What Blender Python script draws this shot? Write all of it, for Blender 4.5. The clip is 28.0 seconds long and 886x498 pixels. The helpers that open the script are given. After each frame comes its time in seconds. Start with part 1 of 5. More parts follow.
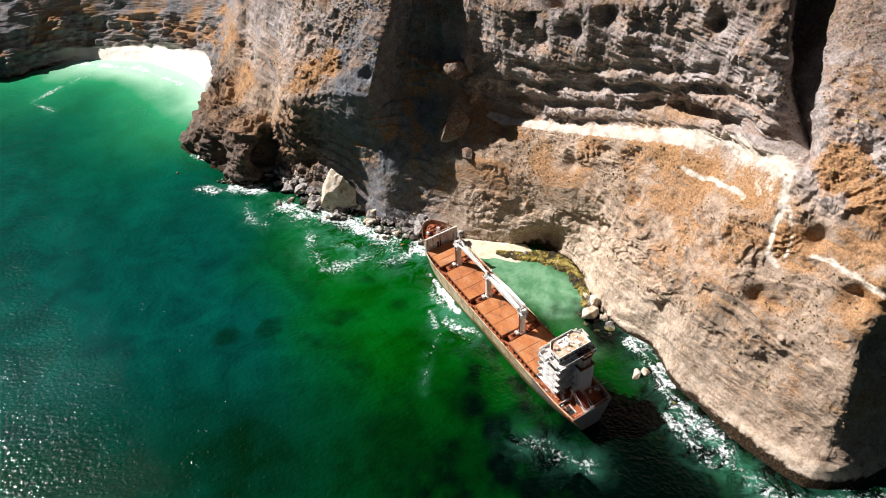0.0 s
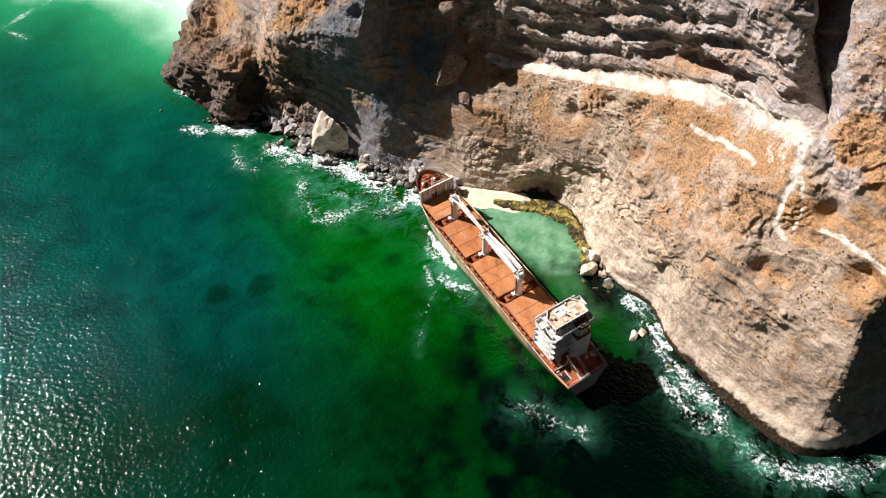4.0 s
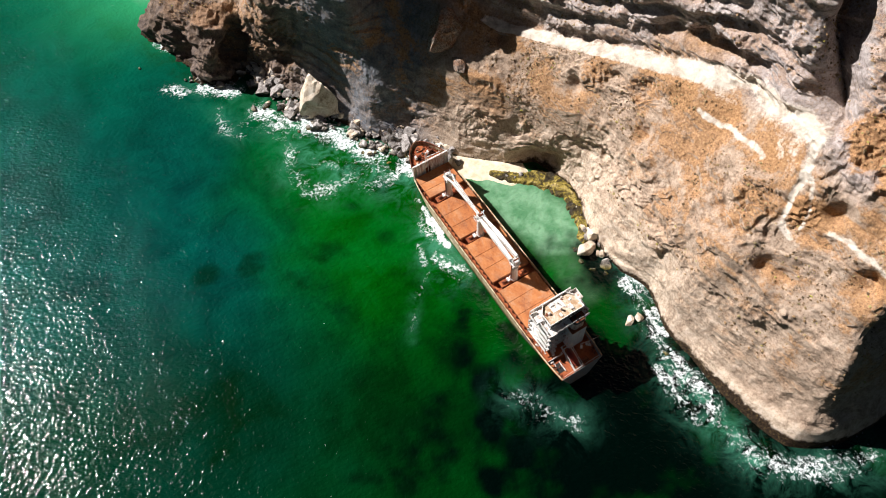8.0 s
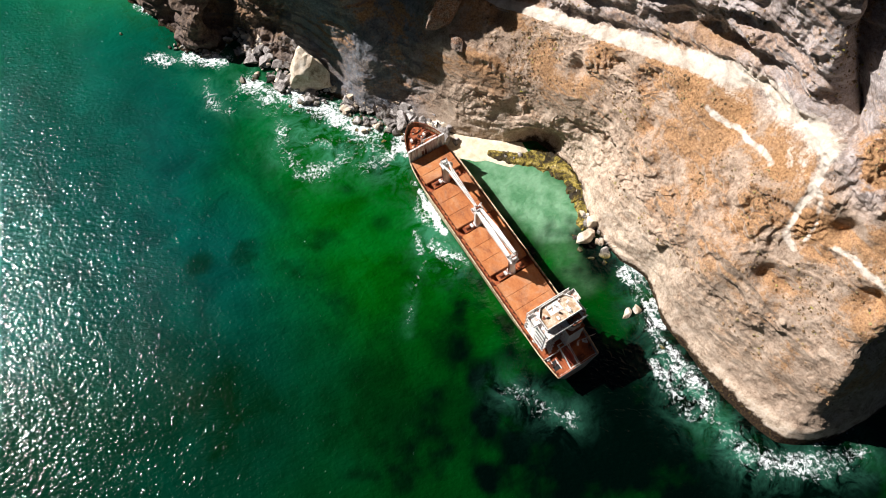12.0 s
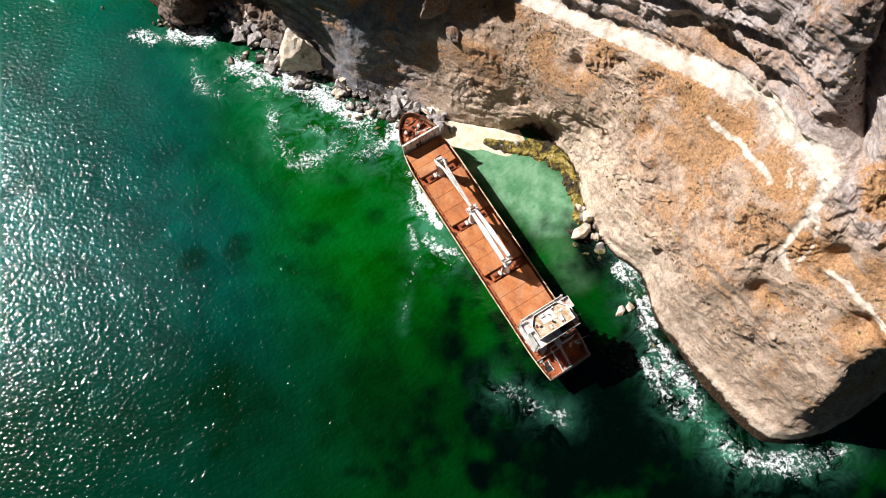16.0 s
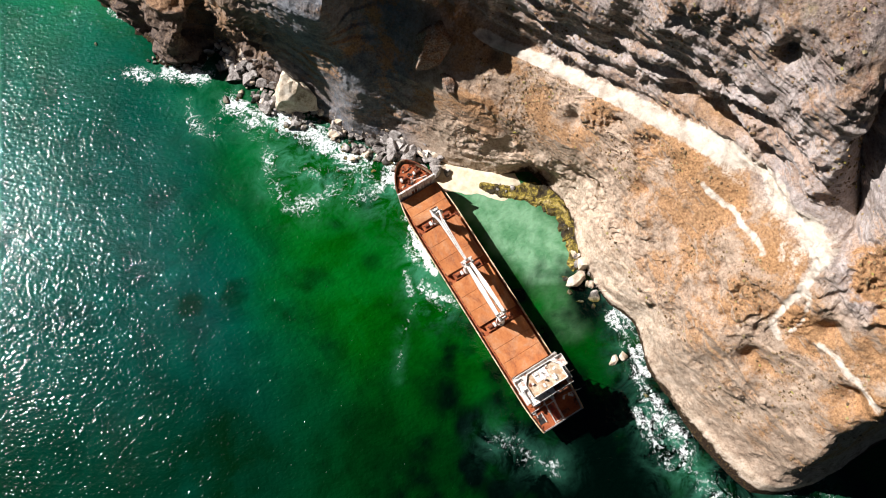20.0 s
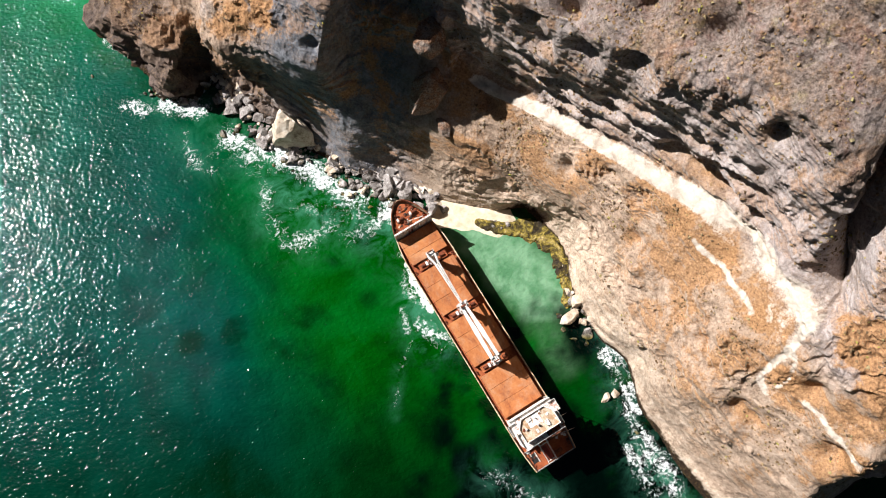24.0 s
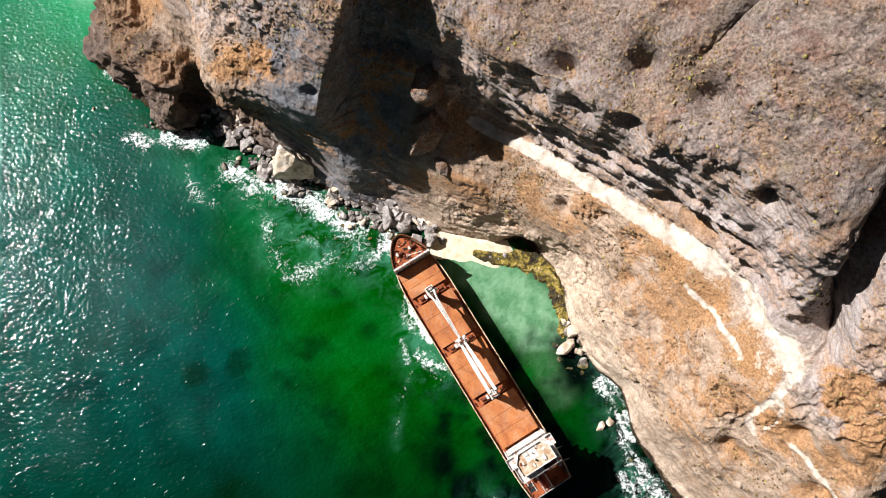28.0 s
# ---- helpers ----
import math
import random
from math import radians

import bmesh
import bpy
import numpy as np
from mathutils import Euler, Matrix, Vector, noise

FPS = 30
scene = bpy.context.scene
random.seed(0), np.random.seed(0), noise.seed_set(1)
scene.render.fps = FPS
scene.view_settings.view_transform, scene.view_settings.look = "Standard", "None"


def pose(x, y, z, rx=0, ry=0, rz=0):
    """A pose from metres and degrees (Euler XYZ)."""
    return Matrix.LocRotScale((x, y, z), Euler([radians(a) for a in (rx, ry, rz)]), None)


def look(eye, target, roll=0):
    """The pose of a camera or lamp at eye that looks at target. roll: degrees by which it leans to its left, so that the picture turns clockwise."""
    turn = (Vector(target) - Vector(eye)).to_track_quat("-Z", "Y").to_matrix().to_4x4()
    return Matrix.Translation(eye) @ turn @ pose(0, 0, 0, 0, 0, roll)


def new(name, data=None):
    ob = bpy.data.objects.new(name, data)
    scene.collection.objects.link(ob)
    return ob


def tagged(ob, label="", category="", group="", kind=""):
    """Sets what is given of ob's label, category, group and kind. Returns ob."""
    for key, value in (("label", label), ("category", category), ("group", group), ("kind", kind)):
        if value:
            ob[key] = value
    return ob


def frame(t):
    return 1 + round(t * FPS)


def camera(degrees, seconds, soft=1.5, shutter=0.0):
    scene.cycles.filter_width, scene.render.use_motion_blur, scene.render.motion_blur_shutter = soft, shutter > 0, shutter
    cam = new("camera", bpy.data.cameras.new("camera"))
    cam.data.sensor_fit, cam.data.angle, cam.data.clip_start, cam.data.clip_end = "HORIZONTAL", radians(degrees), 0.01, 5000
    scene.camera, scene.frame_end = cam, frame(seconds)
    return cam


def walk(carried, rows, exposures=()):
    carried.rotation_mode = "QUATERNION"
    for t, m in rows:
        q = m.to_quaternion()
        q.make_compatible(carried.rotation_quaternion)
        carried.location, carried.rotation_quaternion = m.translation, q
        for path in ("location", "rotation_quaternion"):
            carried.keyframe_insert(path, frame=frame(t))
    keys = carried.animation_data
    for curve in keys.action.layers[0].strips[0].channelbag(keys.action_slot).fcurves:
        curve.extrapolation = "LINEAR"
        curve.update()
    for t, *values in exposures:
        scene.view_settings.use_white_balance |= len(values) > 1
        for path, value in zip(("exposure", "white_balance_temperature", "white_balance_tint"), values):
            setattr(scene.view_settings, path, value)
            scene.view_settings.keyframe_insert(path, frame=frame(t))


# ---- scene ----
cam = camera(65.09, 28.0, soft=1.0)
PATH = [
    (0, (-16.03, -165.59, 184.21), (-16.110, -90.637, 118.008), -0.90),
    (1, (-15.64, -160.83, 186.64), (-15.783, -89.132, 116.936), -0.95),
    (2, (-15.14, -155.79, 188.95), (-15.376, -86.582, 116.775), -1.03),
    (3, (-14.63, -150.62, 191.26), (-14.917, -83.859, 116.810), -1.06),
    (6, (-13.51, -133.86, 197.84), (-13.608, -74.715, 117.201), -0.90),
    (7, (-13.02, -127.94, 200.05), (-13.111, -71.444, 117.539), -0.90),
    (8, (-12.47, -121.94, 202.23), (-12.619, -68.126, 117.944), -0.95),
    (9, (-12.32, -116.01, 204.38), (-12.400, -64.822, 118.470), -0.91),
    (10, (-12.19, -109.97, 206.55), (-12.208, -61.512, 119.072), -0.84),
    (11, (-11.90, -104.03, 208.64), (-11.950, -58.295, 119.714), -0.88),
    (12, (-11.58, -98.03, 210.83), (-11.653, -55.066, 120.536), -0.87),
    (15, (-10.60, -79.96, 217.67), (-10.601, -45.639, 123.750), -0.67),
    (16, (-10.06, -74.04, 219.64), (-10.030, -41.942, 124.928), -0.61),
    (17, (-9.62, -68.49, 221.69), (-9.573, -37.155, 126.721), -0.52),
    (18, (-9.30, -62.87, 223.64), (-9.202, -32.308, 128.426), -0.41),
    (19, (-9.04, -57.40, 225.77), (-8.903, -27.656, 130.299), -0.19),
    (20, (-8.83, -51.85, 227.83), (-8.601, -22.974, 132.094), -0.01),
    (21, (-8.67, -46.52, 230.00), (-8.327, -18.519, 134.006), 0.23),
    (24, (-8.21, -31.38, 237.09), (-7.629, -6.234, 140.309), 0.84),
    (25, (-8.15, -26.79, 239.46), (-7.524, -2.611, 142.434), 0.92),
    (26, (-8.00, -22.50, 241.71), (-7.363, 0.853, 144.481), 0.92),
    (27, (-7.87, -18.30, 244.02), (-7.225, 4.272, 146.602), 0.88),
    (28, (-7.73, -14.32, 246.33), (-7.087, 7.851, 148.815), 0.80),
]
walk(cam, [(t, look(eye, target, roll)) for t, eye, target, roll in PATH])

# ---- light ----
SUN_FROM = Vector((-0.928, 0.372, 0)).normalized()
SUN_UP = radians(44)
world = bpy.data.worlds.new("sky")
scene.world = world
world.use_nodes = True
wn = world.node_tree.nodes
sky = wn.new("ShaderNodeTexSky")
sky.sky_type, sky.sun_disc = "NISHITA", False
sky.sun_elevation = SUN_UP
sky.sun_rotation = math.atan2(SUN_FROM.x, SUN_FROM.y)
wn["Background"].inputs["Strength"].default_value = 0.009
world.node_tree.links.new(sky.outputs[0], wn["Background"].inputs[0])
sun_data = bpy.data.lights.new("sun", "SUN")
sun_data.energy, sun_data.angle, sun_data.color = 5.0, radians(0.53), (1.0, 0.965, 0.955)
sun = new("sun", sun_data)
to_sun = SUN_FROM * math.cos(SUN_UP) + Vector((0, 0, math.sin(SUN_UP)))
sun.matrix_world = look(to_sun * 400, (0, 0, 0))
scene.view_settings.exposure = 0.8


# ---- materials ----
class Mat:
    """A small builder for node materials."""

    def __init__(self, name, rough=0.8, metal=0.0, spec=0.3):
        self.m = bpy.data.materials.new(name)
        self.m.use_nodes = True
        self.t = self.m.node_tree
        self.b = self.t.nodes["Principled BSDF"]
        self.b.inputs["Roughness"].default_value = rough
        self.b.inputs["Metallic"].default_value = metal
        self.b.inputs["Specular IOR Level"].default_value = spec

    def node(self, kind, **put):
        n = self.t.nodes.new(kind)
        for k, v in put.items():
            n.inputs[k.replace("_", " ")].default_value = v
        return n

    def link(self, a, b):
        self.t.links.new(a, b)

    def place(self, scale=(1, 1, 1), turn=(0, 0, 0), local=False):
        m = self.node("ShaderNodeMapping")
        m.inputs["Scale"].default_value, m.inputs["Rotation"].default_value = scale, turn
        if local:
            self.link(self.node("ShaderNodeTexCoord").outputs["Object"], m.inputs[0])
        else:
            self.link(self.node("ShaderNodeNewGeometry").outputs["Position"], m.inputs[0])
        return m.outputs[0]

    def noise(self, scale, detail=6, rough=0.6, distortion=0.0, at=None):
        n = self.node("ShaderNodeTexNoise", Scale=scale, Detail=detail, Roughness=rough, Distortion=distortion)
        self.link(at or self.place(), n.inputs["Vector"])
        return n.outputs[0]

    def ramp(self, value, *stops):
        r = self.t.nodes.new("ShaderNodeValToRGB")
        el = r.color_ramp.elements
        while len(el) < len(stops):
            el.new(0.5)
        for e, (p, c) in zip(el, stops):
            e.position = p
            e.color = (*c, 1) if isinstance(c, tuple) else (c, c, c, 1)
        self.link(value, r.inputs[0])
        return r.outputs[0]

    def attr(self, name):
        a = self.t.nodes.new("ShaderNodeAttribute")
        a.attribute_name = name
        return a.outputs["Fac"]

    def mix(self, fac, a, b, kind="MIX"):
        n = self.t.nodes.new("ShaderNodeMix")
        n.data_type, n.blend_type = "RGBA", kind
        for v, i in ((fac, 0), (a, 6), (b, 7)):
            if isinstance(v, bpy.types.NodeSocket):
                self.link(v, n.inputs[i])
            elif i == 0:
                n.inputs[0].default_value = v
            else:
                n.inputs[i].default_value = (*v, 1)
        return n.outputs[2]

    def math(self, op, a, b=0.0, clamp=False):
        n = self.t.nodes.new("ShaderNodeMath")
        n.operation, n.use_clamp = op, clamp
        for i, v in enumerate((a, b)):
            if isinstance(v, bpy.types.NodeSocket):
                self.link(v, n.inputs[i])
            else:
                n.inputs[i].default_value = v
        return n.outputs[0]

    def bump(self, height, strength, distance=0.1, before=None):
        n = self.node("ShaderNodeBump", Strength=strength, Distance=distance)
        self.link(height, n.inputs["Height"])
        if before:
            self.link(before, n.inputs["Normal"])
        return n.outputs[0]

    def done(self, color=None, rough=None, normal=None):
        if color is not None:
            if isinstance(color, tuple):
                self.b.inputs["Base Color"].default_value = (*color, 1)
            else:
                self.link(color, self.b.inputs["Base Color"])
        if rough is not None:
            self.link(rough, self.b.inputs["Roughness"])
        if normal is not None:
            self.link(normal, self.b.inputs["Normal"])
        return self.m


def rust_mat(name, dark, mid, light, scale=0.5, streak=1.0):
    k = Mat(name, 0.85)
    a = k.noise(scale, 8, 0.65, 0.4, k.place((1, 1, streak), local=True))
    b = k.noise(scale * 7, 5, 0.7, 0, k.place(local=True))
    v = k.math("ADD", k.math("MULTIPLY", a, 0.72), k.math("MULTIPLY", b, 0.28))
    c = k.ramp(v, (0.33, dark), (0.47, mid), (0.66, light))
    return k.done(c, normal=k.bump(b, 0.4, 0.03))


def paint_mat(name, base, rust, amount=0.5, scale=0.6, streak=0.25):
    k = Mat(name, 0.55)
    a = k.noise(scale, 8, 0.7, 0.5, k.place((1, 1, streak), local=True))
    b = k.noise(scale * 6, 6, 0.7, 0.2, k.place((1, 1, streak), local=True))
    v = k.math("ADD", k.math("MULTIPLY", a, 0.65), k.math("MULTIPLY", b, 0.35))
    m = k.ramp(v, (0.62 - 0.22 * amount, 0.0), (0.72 - 0.18 * amount, 1.0))
    c = k.mix(m, k.mix(k.ramp(b, (0.3, 0.0), (0.7, 1.0)), base, tuple(x * 0.82 for x in base)), rust)
    return k.done(c, normal=k.bump(b, 0.3, 0.02))


DECK_RUST = rust_mat("rusted_deck", (0.10, 0.026, 0.012), (0.27, 0.065, 0.022), (0.42, 0.14, 0.05), 0.35)
k = Mat("rusted_hatch", 0.85)
a = k.noise(0.13, 8, 0.66, 0.8, k.place((0.9, 1.2, 1), local=True))
b = k.noise(1.3, 6, 0.72, 0.2, k.place(local=True))
v = k.math("ADD", k.math("MULTIPLY", a, 0.7), k.math("MULTIPLY", b, 0.3))
HATCH_RUST = k.done(k.mix(k.ramp(k.noise(0.22, 6, 0.7, 1.0, k.place((0.8, 1.1, 1), local=True)), (0.46, 0.0), (0.64, 0.6)), k.ramp(v, (0.34, (0.20, 0.062, 0.024)), (0.47, (0.38, 0.13, 0.042)), (0.62, (0.48, 0.20, 0.075))),
                    k.ramp(v, (0.34, (0.16, 0.07, 0.04)), (0.48, (0.33, 0.165, 0.09)), (0.62, (0.44, 0.28, 0.18)))), normal=k.bump(b, 0.5, 0.04))
DARK_RUST = rust_mat("dark_rust", (0.04, 0.015, 0.01), (0.12, 0.035, 0.018), (0.26, 0.08, 0.03), 0.6)
WHITE = paint_mat("worn_white_paint", (0.78, 0.76, 0.72), (0.30, 0.13, 0.06), 0.40)
WHITE_RUSTY = paint_mat("rust_streaked_white_paint", (0.76, 0.74, 0.70), (0.25, 0.085, 0.035), 0.62, 0.5, 0.12)
ROOF = paint_mat("flaked_roof_paint", (0.66, 0.58, 0.46), (0.36, 0.22, 0.12), 0.95, 0.35, 1.0)
HULL_PAINT = paint_mat("faded_hull_paint", (0.60, 0.49, 0.32), (0.26, 0.12, 0.05), 0.72, 0.35, 0.35)
HULL_AFT = paint_mat("grey_hull_paint", (0.22, 0.23, 0.24), (0.26, 0.12, 0.06), 0.45, 0.3, 0.3)
BOOT = rust_mat("weedy_hull_bottom", (0.03, 0.035, 0.012), (0.12, 0.11, 0.03), (0.28, 0.22, 0.06), 0.8)
GLASS = Mat("dark_window_glass", 0.1, 0.0, 0.5).done((0.015, 0.02, 0.022))
BELOW = rust_mat("slimy_hull_bottom", (0.004, 0.008, 0.003), (0.012, 0.022, 0.006), (0.05, 0.05, 0.012), 1.2)
# worn white casing paint; its blue-grey cast is skylight put into the colour
FUNNEL = paint_mat("faded_white_paint_sky_tint", (0.66, 0.72, 0.76), (0.34, 0.25, 0.18), 0.35, 0.5, 0.15)
BLACK = Mat("blackened_steel", 0.7).done((0.018, 0.017, 0.016))


# ---- tools ----
def part(name, bm, material, parent=None, label=""):
    me = bpy.data.meshes.new(name)
    bm.normal_update()
    bm.to_mesh(me)
    bm.free()
    for m in material if isinstance(material, (list, tuple)) else (material,):
        me.materials.append(m)
    ob = new(name, me)
    ob.parent = parent
    if label:
        tagged(ob, label)
    return ob


def box(bm, x0, x1, y0, y1, z0, z1, bevel=0.0, mat=0):
    r = bmesh.ops.create_cube(bm, size=1)["verts"]
    bmesh.ops.scale(bm, vec=(x1 - x0, y1 - y0, z1 - z0), verts=r)
    bmesh.ops.translate(bm, vec=((x0 + x1) / 2, (y0 + y1) / 2, (z0 + z1) / 2), verts=r)
    faces = {f for v in r for f in v.link_faces}
    for f in faces:
        f.material_index = mat
    if bevel:
        bmesh.ops.bevel(bm, geom=list({e for v in r for e in v.link_edges}), offset=bevel, segments=1, affect="EDGES")
    return bm


def boxed(x0, x1, y0, y1, z0, z1, bevel=0.0):
    return box(bmesh.new(), x0, x1, y0, y1, z0, z1, bevel)


def rod(bm, a, b, r0, r1=None, sides=8):
    a, b = Vector(a), Vector(b)
    m = Matrix.Translation((a + b) / 2) @ (b - a).to_track_quat("Z", "Y").to_matrix().to_4x4()
    bmesh.ops.create_cone(bm, cap_ends=True, segments=sides, radius1=r0, radius2=r0 if r1 is None else r1, depth=(b - a).length, matrix=m)
    return bm


def prism(points, z0, z1, bm=None):
    bm = bm or bmesh.new()
    low = [bm.verts.new((x, y, z0)) for x, y in points]
    top = [bm.verts.new((x, y, z1)) for x, y in points]
    n = len(points)
    bm.faces.new(low[::-1])
    bm.faces.new(top)
    for i in range(n):
        bm.faces.new((low[i], low[(i + 1) % n], top[(i + 1) % n], top[i]))
    bmesh.ops.recalc_face_normals(bm, faces=bm.faces)
    return bm


# ---- noise on arrays ----
def hash3(ix, iy, iz, seed):
    h = (ix * 374761393 + iy * 668265263 + iz * 2147483647 + seed * 974711) & 0xFFFFFFFF
    h = ((h ^ (h >> 13)) * 1274126177) & 0xFFFFFFFF
    h = ((h ^ (h >> 16)) * 2246822519) & 0xFFFFFFFF
    return ((h ^ (h >> 15)) & 0xFFFFFF) / 0xFFFFFF * 2 - 1


def vnoise(p, seed=0):
    i = np.floor(p).astype(np.int64)
    f = p - i
    f = f * f * f * (f * (f * 6 - 15) + 10)
    out = 0
    for dx in (0, 1):
        wx = f[..., 0] if dx else 1 - f[..., 0]
        for dy in (0, 1):
            wy = f[..., 1] if dy else 1 - f[..., 1]
            for dz in (0, 1):
                wz = f[..., 2] if dz else 1 - f[..., 2]
                out = out + wx * wy * wz * hash3(i[..., 0] + dx, i[..., 1] + dy, i[..., 2] + dz, seed)
    return out


def fbm(p, scale, octaves=4, seed=0, gain=0.5, ridged=False):
    out, amp, total = 0, 1.0, 0.0
    q = np.asarray(p, float) / scale
    for o in range(octaves):
        n = vnoise(q, seed + o * 17)
        out = out + amp * (1 - 2 * np.abs(n) if ridged else n)
        total += amp
        amp, q = amp * gain, q * 2.03 + 11.7
    return out / total


def smooth(a, b, x):
    t = np.clip((x - a) / (b - a), 0, 1)
    return t * t * (3 - 2 * t)


def to_line(px, py, line):
    """The distance of each place to a line of points, and the share of the way along it."""
    best, along = np.full(np.shape(px), 1e9), np.zeros(np.shape(px))
    n = len(line) - 1
    for k in range(n):
        (ax, ay), (bx, by) = line[k][:2], line[k + 1][:2]
        dx, dy = bx - ax, by - ay
        t = np.clip(((px - ax) * dx + (py - ay) * dy) / (dx * dx + dy * dy), 0, 1)
        d = np.hypot(px - ax - t * dx, py - ay - t * dy)
        near = d < best
        best, along = np.where(near, d, best), np.where(near, (k + t) / n, along)
    return best, along


def grid_mesh(name, pts, material, marks=None, parent=None, flip=False, soft=True):
    """A sheet of rows and columns of places, with named values on its points."""
    r, c = pts.shape[:2]
    i = np.arange(r * c).reshape(r, c)
    q = np.stack([i[:-1, :-1], i[:-1, 1:], i[1:, 1:], i[1:, :-1]], -1).reshape(-1, 4)
    if flip:
        q = q[:, ::-1]
    me = bpy.data.meshes.new(name)
    me.vertices.add(r * c)
    me.vertices.foreach_set("co", pts.reshape(-1).astype(np.float32))
    me.loops.add(q.size)
    me.loops.foreach_set("vertex_index", q.reshape(-1).astype(np.int32))
    me.polygons.add(len(q))
    me.polygons.foreach_set("loop_start", np.arange(0, q.size, 4, dtype=np.int32))
    me.update(calc_edges=True)
    for key, val in (marks or {}).items():
        a = me.attributes.new(key, "FLOAT", "POINT")
        a.data.foreach_set("value", np.ascontiguousarray(val, np.float32).reshape(-1))
    me.materials.append(material)
    me.polygons.foreach_set("use_smooth", np.full(len(q), soft))
    ob = new(name, me)
    ob.parent = parent
    return ob

# ---- cliffs: rails from the shore to the heights, west to east ----
SHORE = [(-340, 190, -4), (-266, 186, -4), (-231, 213, -2), (-190, 206, -2), (-158, 186, -2), (-138, 165, -4), (-142, 120, -4),
         (-112, 87, -4), (-94, 90, -4), (-80, 82, -3), (-62, 69, -3), (-47, 61, -3), (-40, 57, -3), (-26, 54, -3),
         (-7, 47, -2), (14, 43, -1), (33, 34, -1), (38, 10, -2), (46, -3, -3), (54, -11, -3), (57, -25, -3),
         (71, -50, -4), (85, -64, -4), (104, -63, -4), (150, -40, -4)]
FOOT = [(-340, 201, 12), (-264, 196, 12), (-231, 221, 5), (-186, 224, 5), (-151, 210, 6), (-131, 160, 15), (-134, 121, 13),
        (-103, 92, 16), (-95, 97, 2), (-81, 92, 4), (-62, 78, 7), (-48, 70, 8), (-40, 62, 9), (-25, 61, 9),
        (-3, 51.5, 12), (16, 44.2, 11), (36, 34, 12), (42, 12, 10), (49, 0, 12), (56, -9, 14), (59, -22, 11),
        (76, -44, 11), (91, -58, 14), (101, -57, 13), (146, -36, 14)]
MID = [(-340, 210, 28), (-263, 203, 28), (-230, 227, 25), (-185, 230, 24), (-144, 214, 27), (-125, 157, 30), (-122, 120, 21),
       (-102, 100, 22), (-94, 102, 7), (-80, 95, 20), (-61, 82, 27), (-47, 74, 30), (-37, 67, 25), (-23, 67.5, 28),
       (0, 57, 32), (19, 48, 27), (40, 32, 36), (49, 16, 38), (54, 5, 37), (57, -5, 36), (65, -24, 42),
       (80, -40, 34), (90, -53, 34), (97, -51, 33), (140, -32, 34)]
LEDGE = [(-340, 217, 42), (-262, 210, 42), (-229, 233, 42), (-184, 236, 42), (-138, 217, 45), (-119, 154, 45), (-112, 126, 26),
         (-100, 111, 26), (-92, 107, 23), (-81, 90, 40), (-62, 79.5, 50), (-44, 70.5, 53), (-36, 80, 46), (-22, 82, 47),
         (2, 70, 43), (19, 60.5, 44), (40.5, 42, 51), (60, 21.5, 59), (68, 12, 58), (72, 0, 60), (75, -16, 53),
         (86, -27, 58), (95, -39, 58), (101, -42, 54), (136, -28, 50)]
INNER = [(-340, 223, 52), (-262, 216, 52), (-228, 239, 54), (-182, 241, 54), (-134, 221, 57), (-113, 153, 58), (-107, 136, 40),
         (-97, 122, 42), (-87, 113, 44), (-77, 97, 53), (-58, 87, 61), (-40, 75, 67), (-31, 89, 62), (-18, 88, 62),
         (6, 74, 46), (24, 63.5, 46.5), (45, 46, 55), (64, 27, 63.5), (73, 17, 65), (77, 4, 69), (82, -8, 73),
         (93, -21, 71), (102, -30, 68), (108, -34, 62), (140, -22, 60)]
WALL = [(-340, 238, 90), (-262, 236, 90), (-226, 254, 90), (-178, 256, 90), (-122, 234, 88), (-104, 155, 88), (-98, 145, 75),
        (-88, 130, 75), (-78, 122, 78), (-68, 105, 82), (-49, 95, 86), (-31, 83, 92), (-25, 94, 88), (-12, 90, 88),
        (9, 71, 86), (28, 56.5, 93), (43, 46.5, 98), (58, 36, 103), (68, 29, 108), (74, 22, 106), (88, 10, 94),
        (108, -6, 95), (124, -14, 92), (130, -18, 88), (155, -8, 82)]


def rail(points, u):
    """A smooth line through a rail's places, at shares u of its steps."""
    p = np.array(points, float)
    p = np.vstack([2 * p[0] - p[1], p, 2 * p[-1] - p[-2]])
    k = np.clip(u.astype(int), 0, len(points) - 2)
    t = (u - k)[:, None]
    a, b, c, d = p[k], p[k + 1], p[k + 2], p[k + 3]
    full = 0.5 * (2 * b + (c - a) * t + (2 * a - 5 * b + 4 * c - d) * t**2 + (3 * b - a - 3 * c + d) * t**3)
    return 0.6 * full + 0.4 * (b + (c - b) * t)


def spaced(points, steps):
    """Even steps along a rail, in shares of its places: steps gives metres at each place."""
    fine = np.linspace(0, len(points) - 1, 4000)
    p = rail(points, fine)
    d = np.r_[0, np.cumsum(np.hypot(*np.diff(p[:, :2], axis=0).T) / np.interp(fine[1:], range(len(points)), steps))]
    return np.interp(np.arange(0, d[-1], 1.0), d, fine)


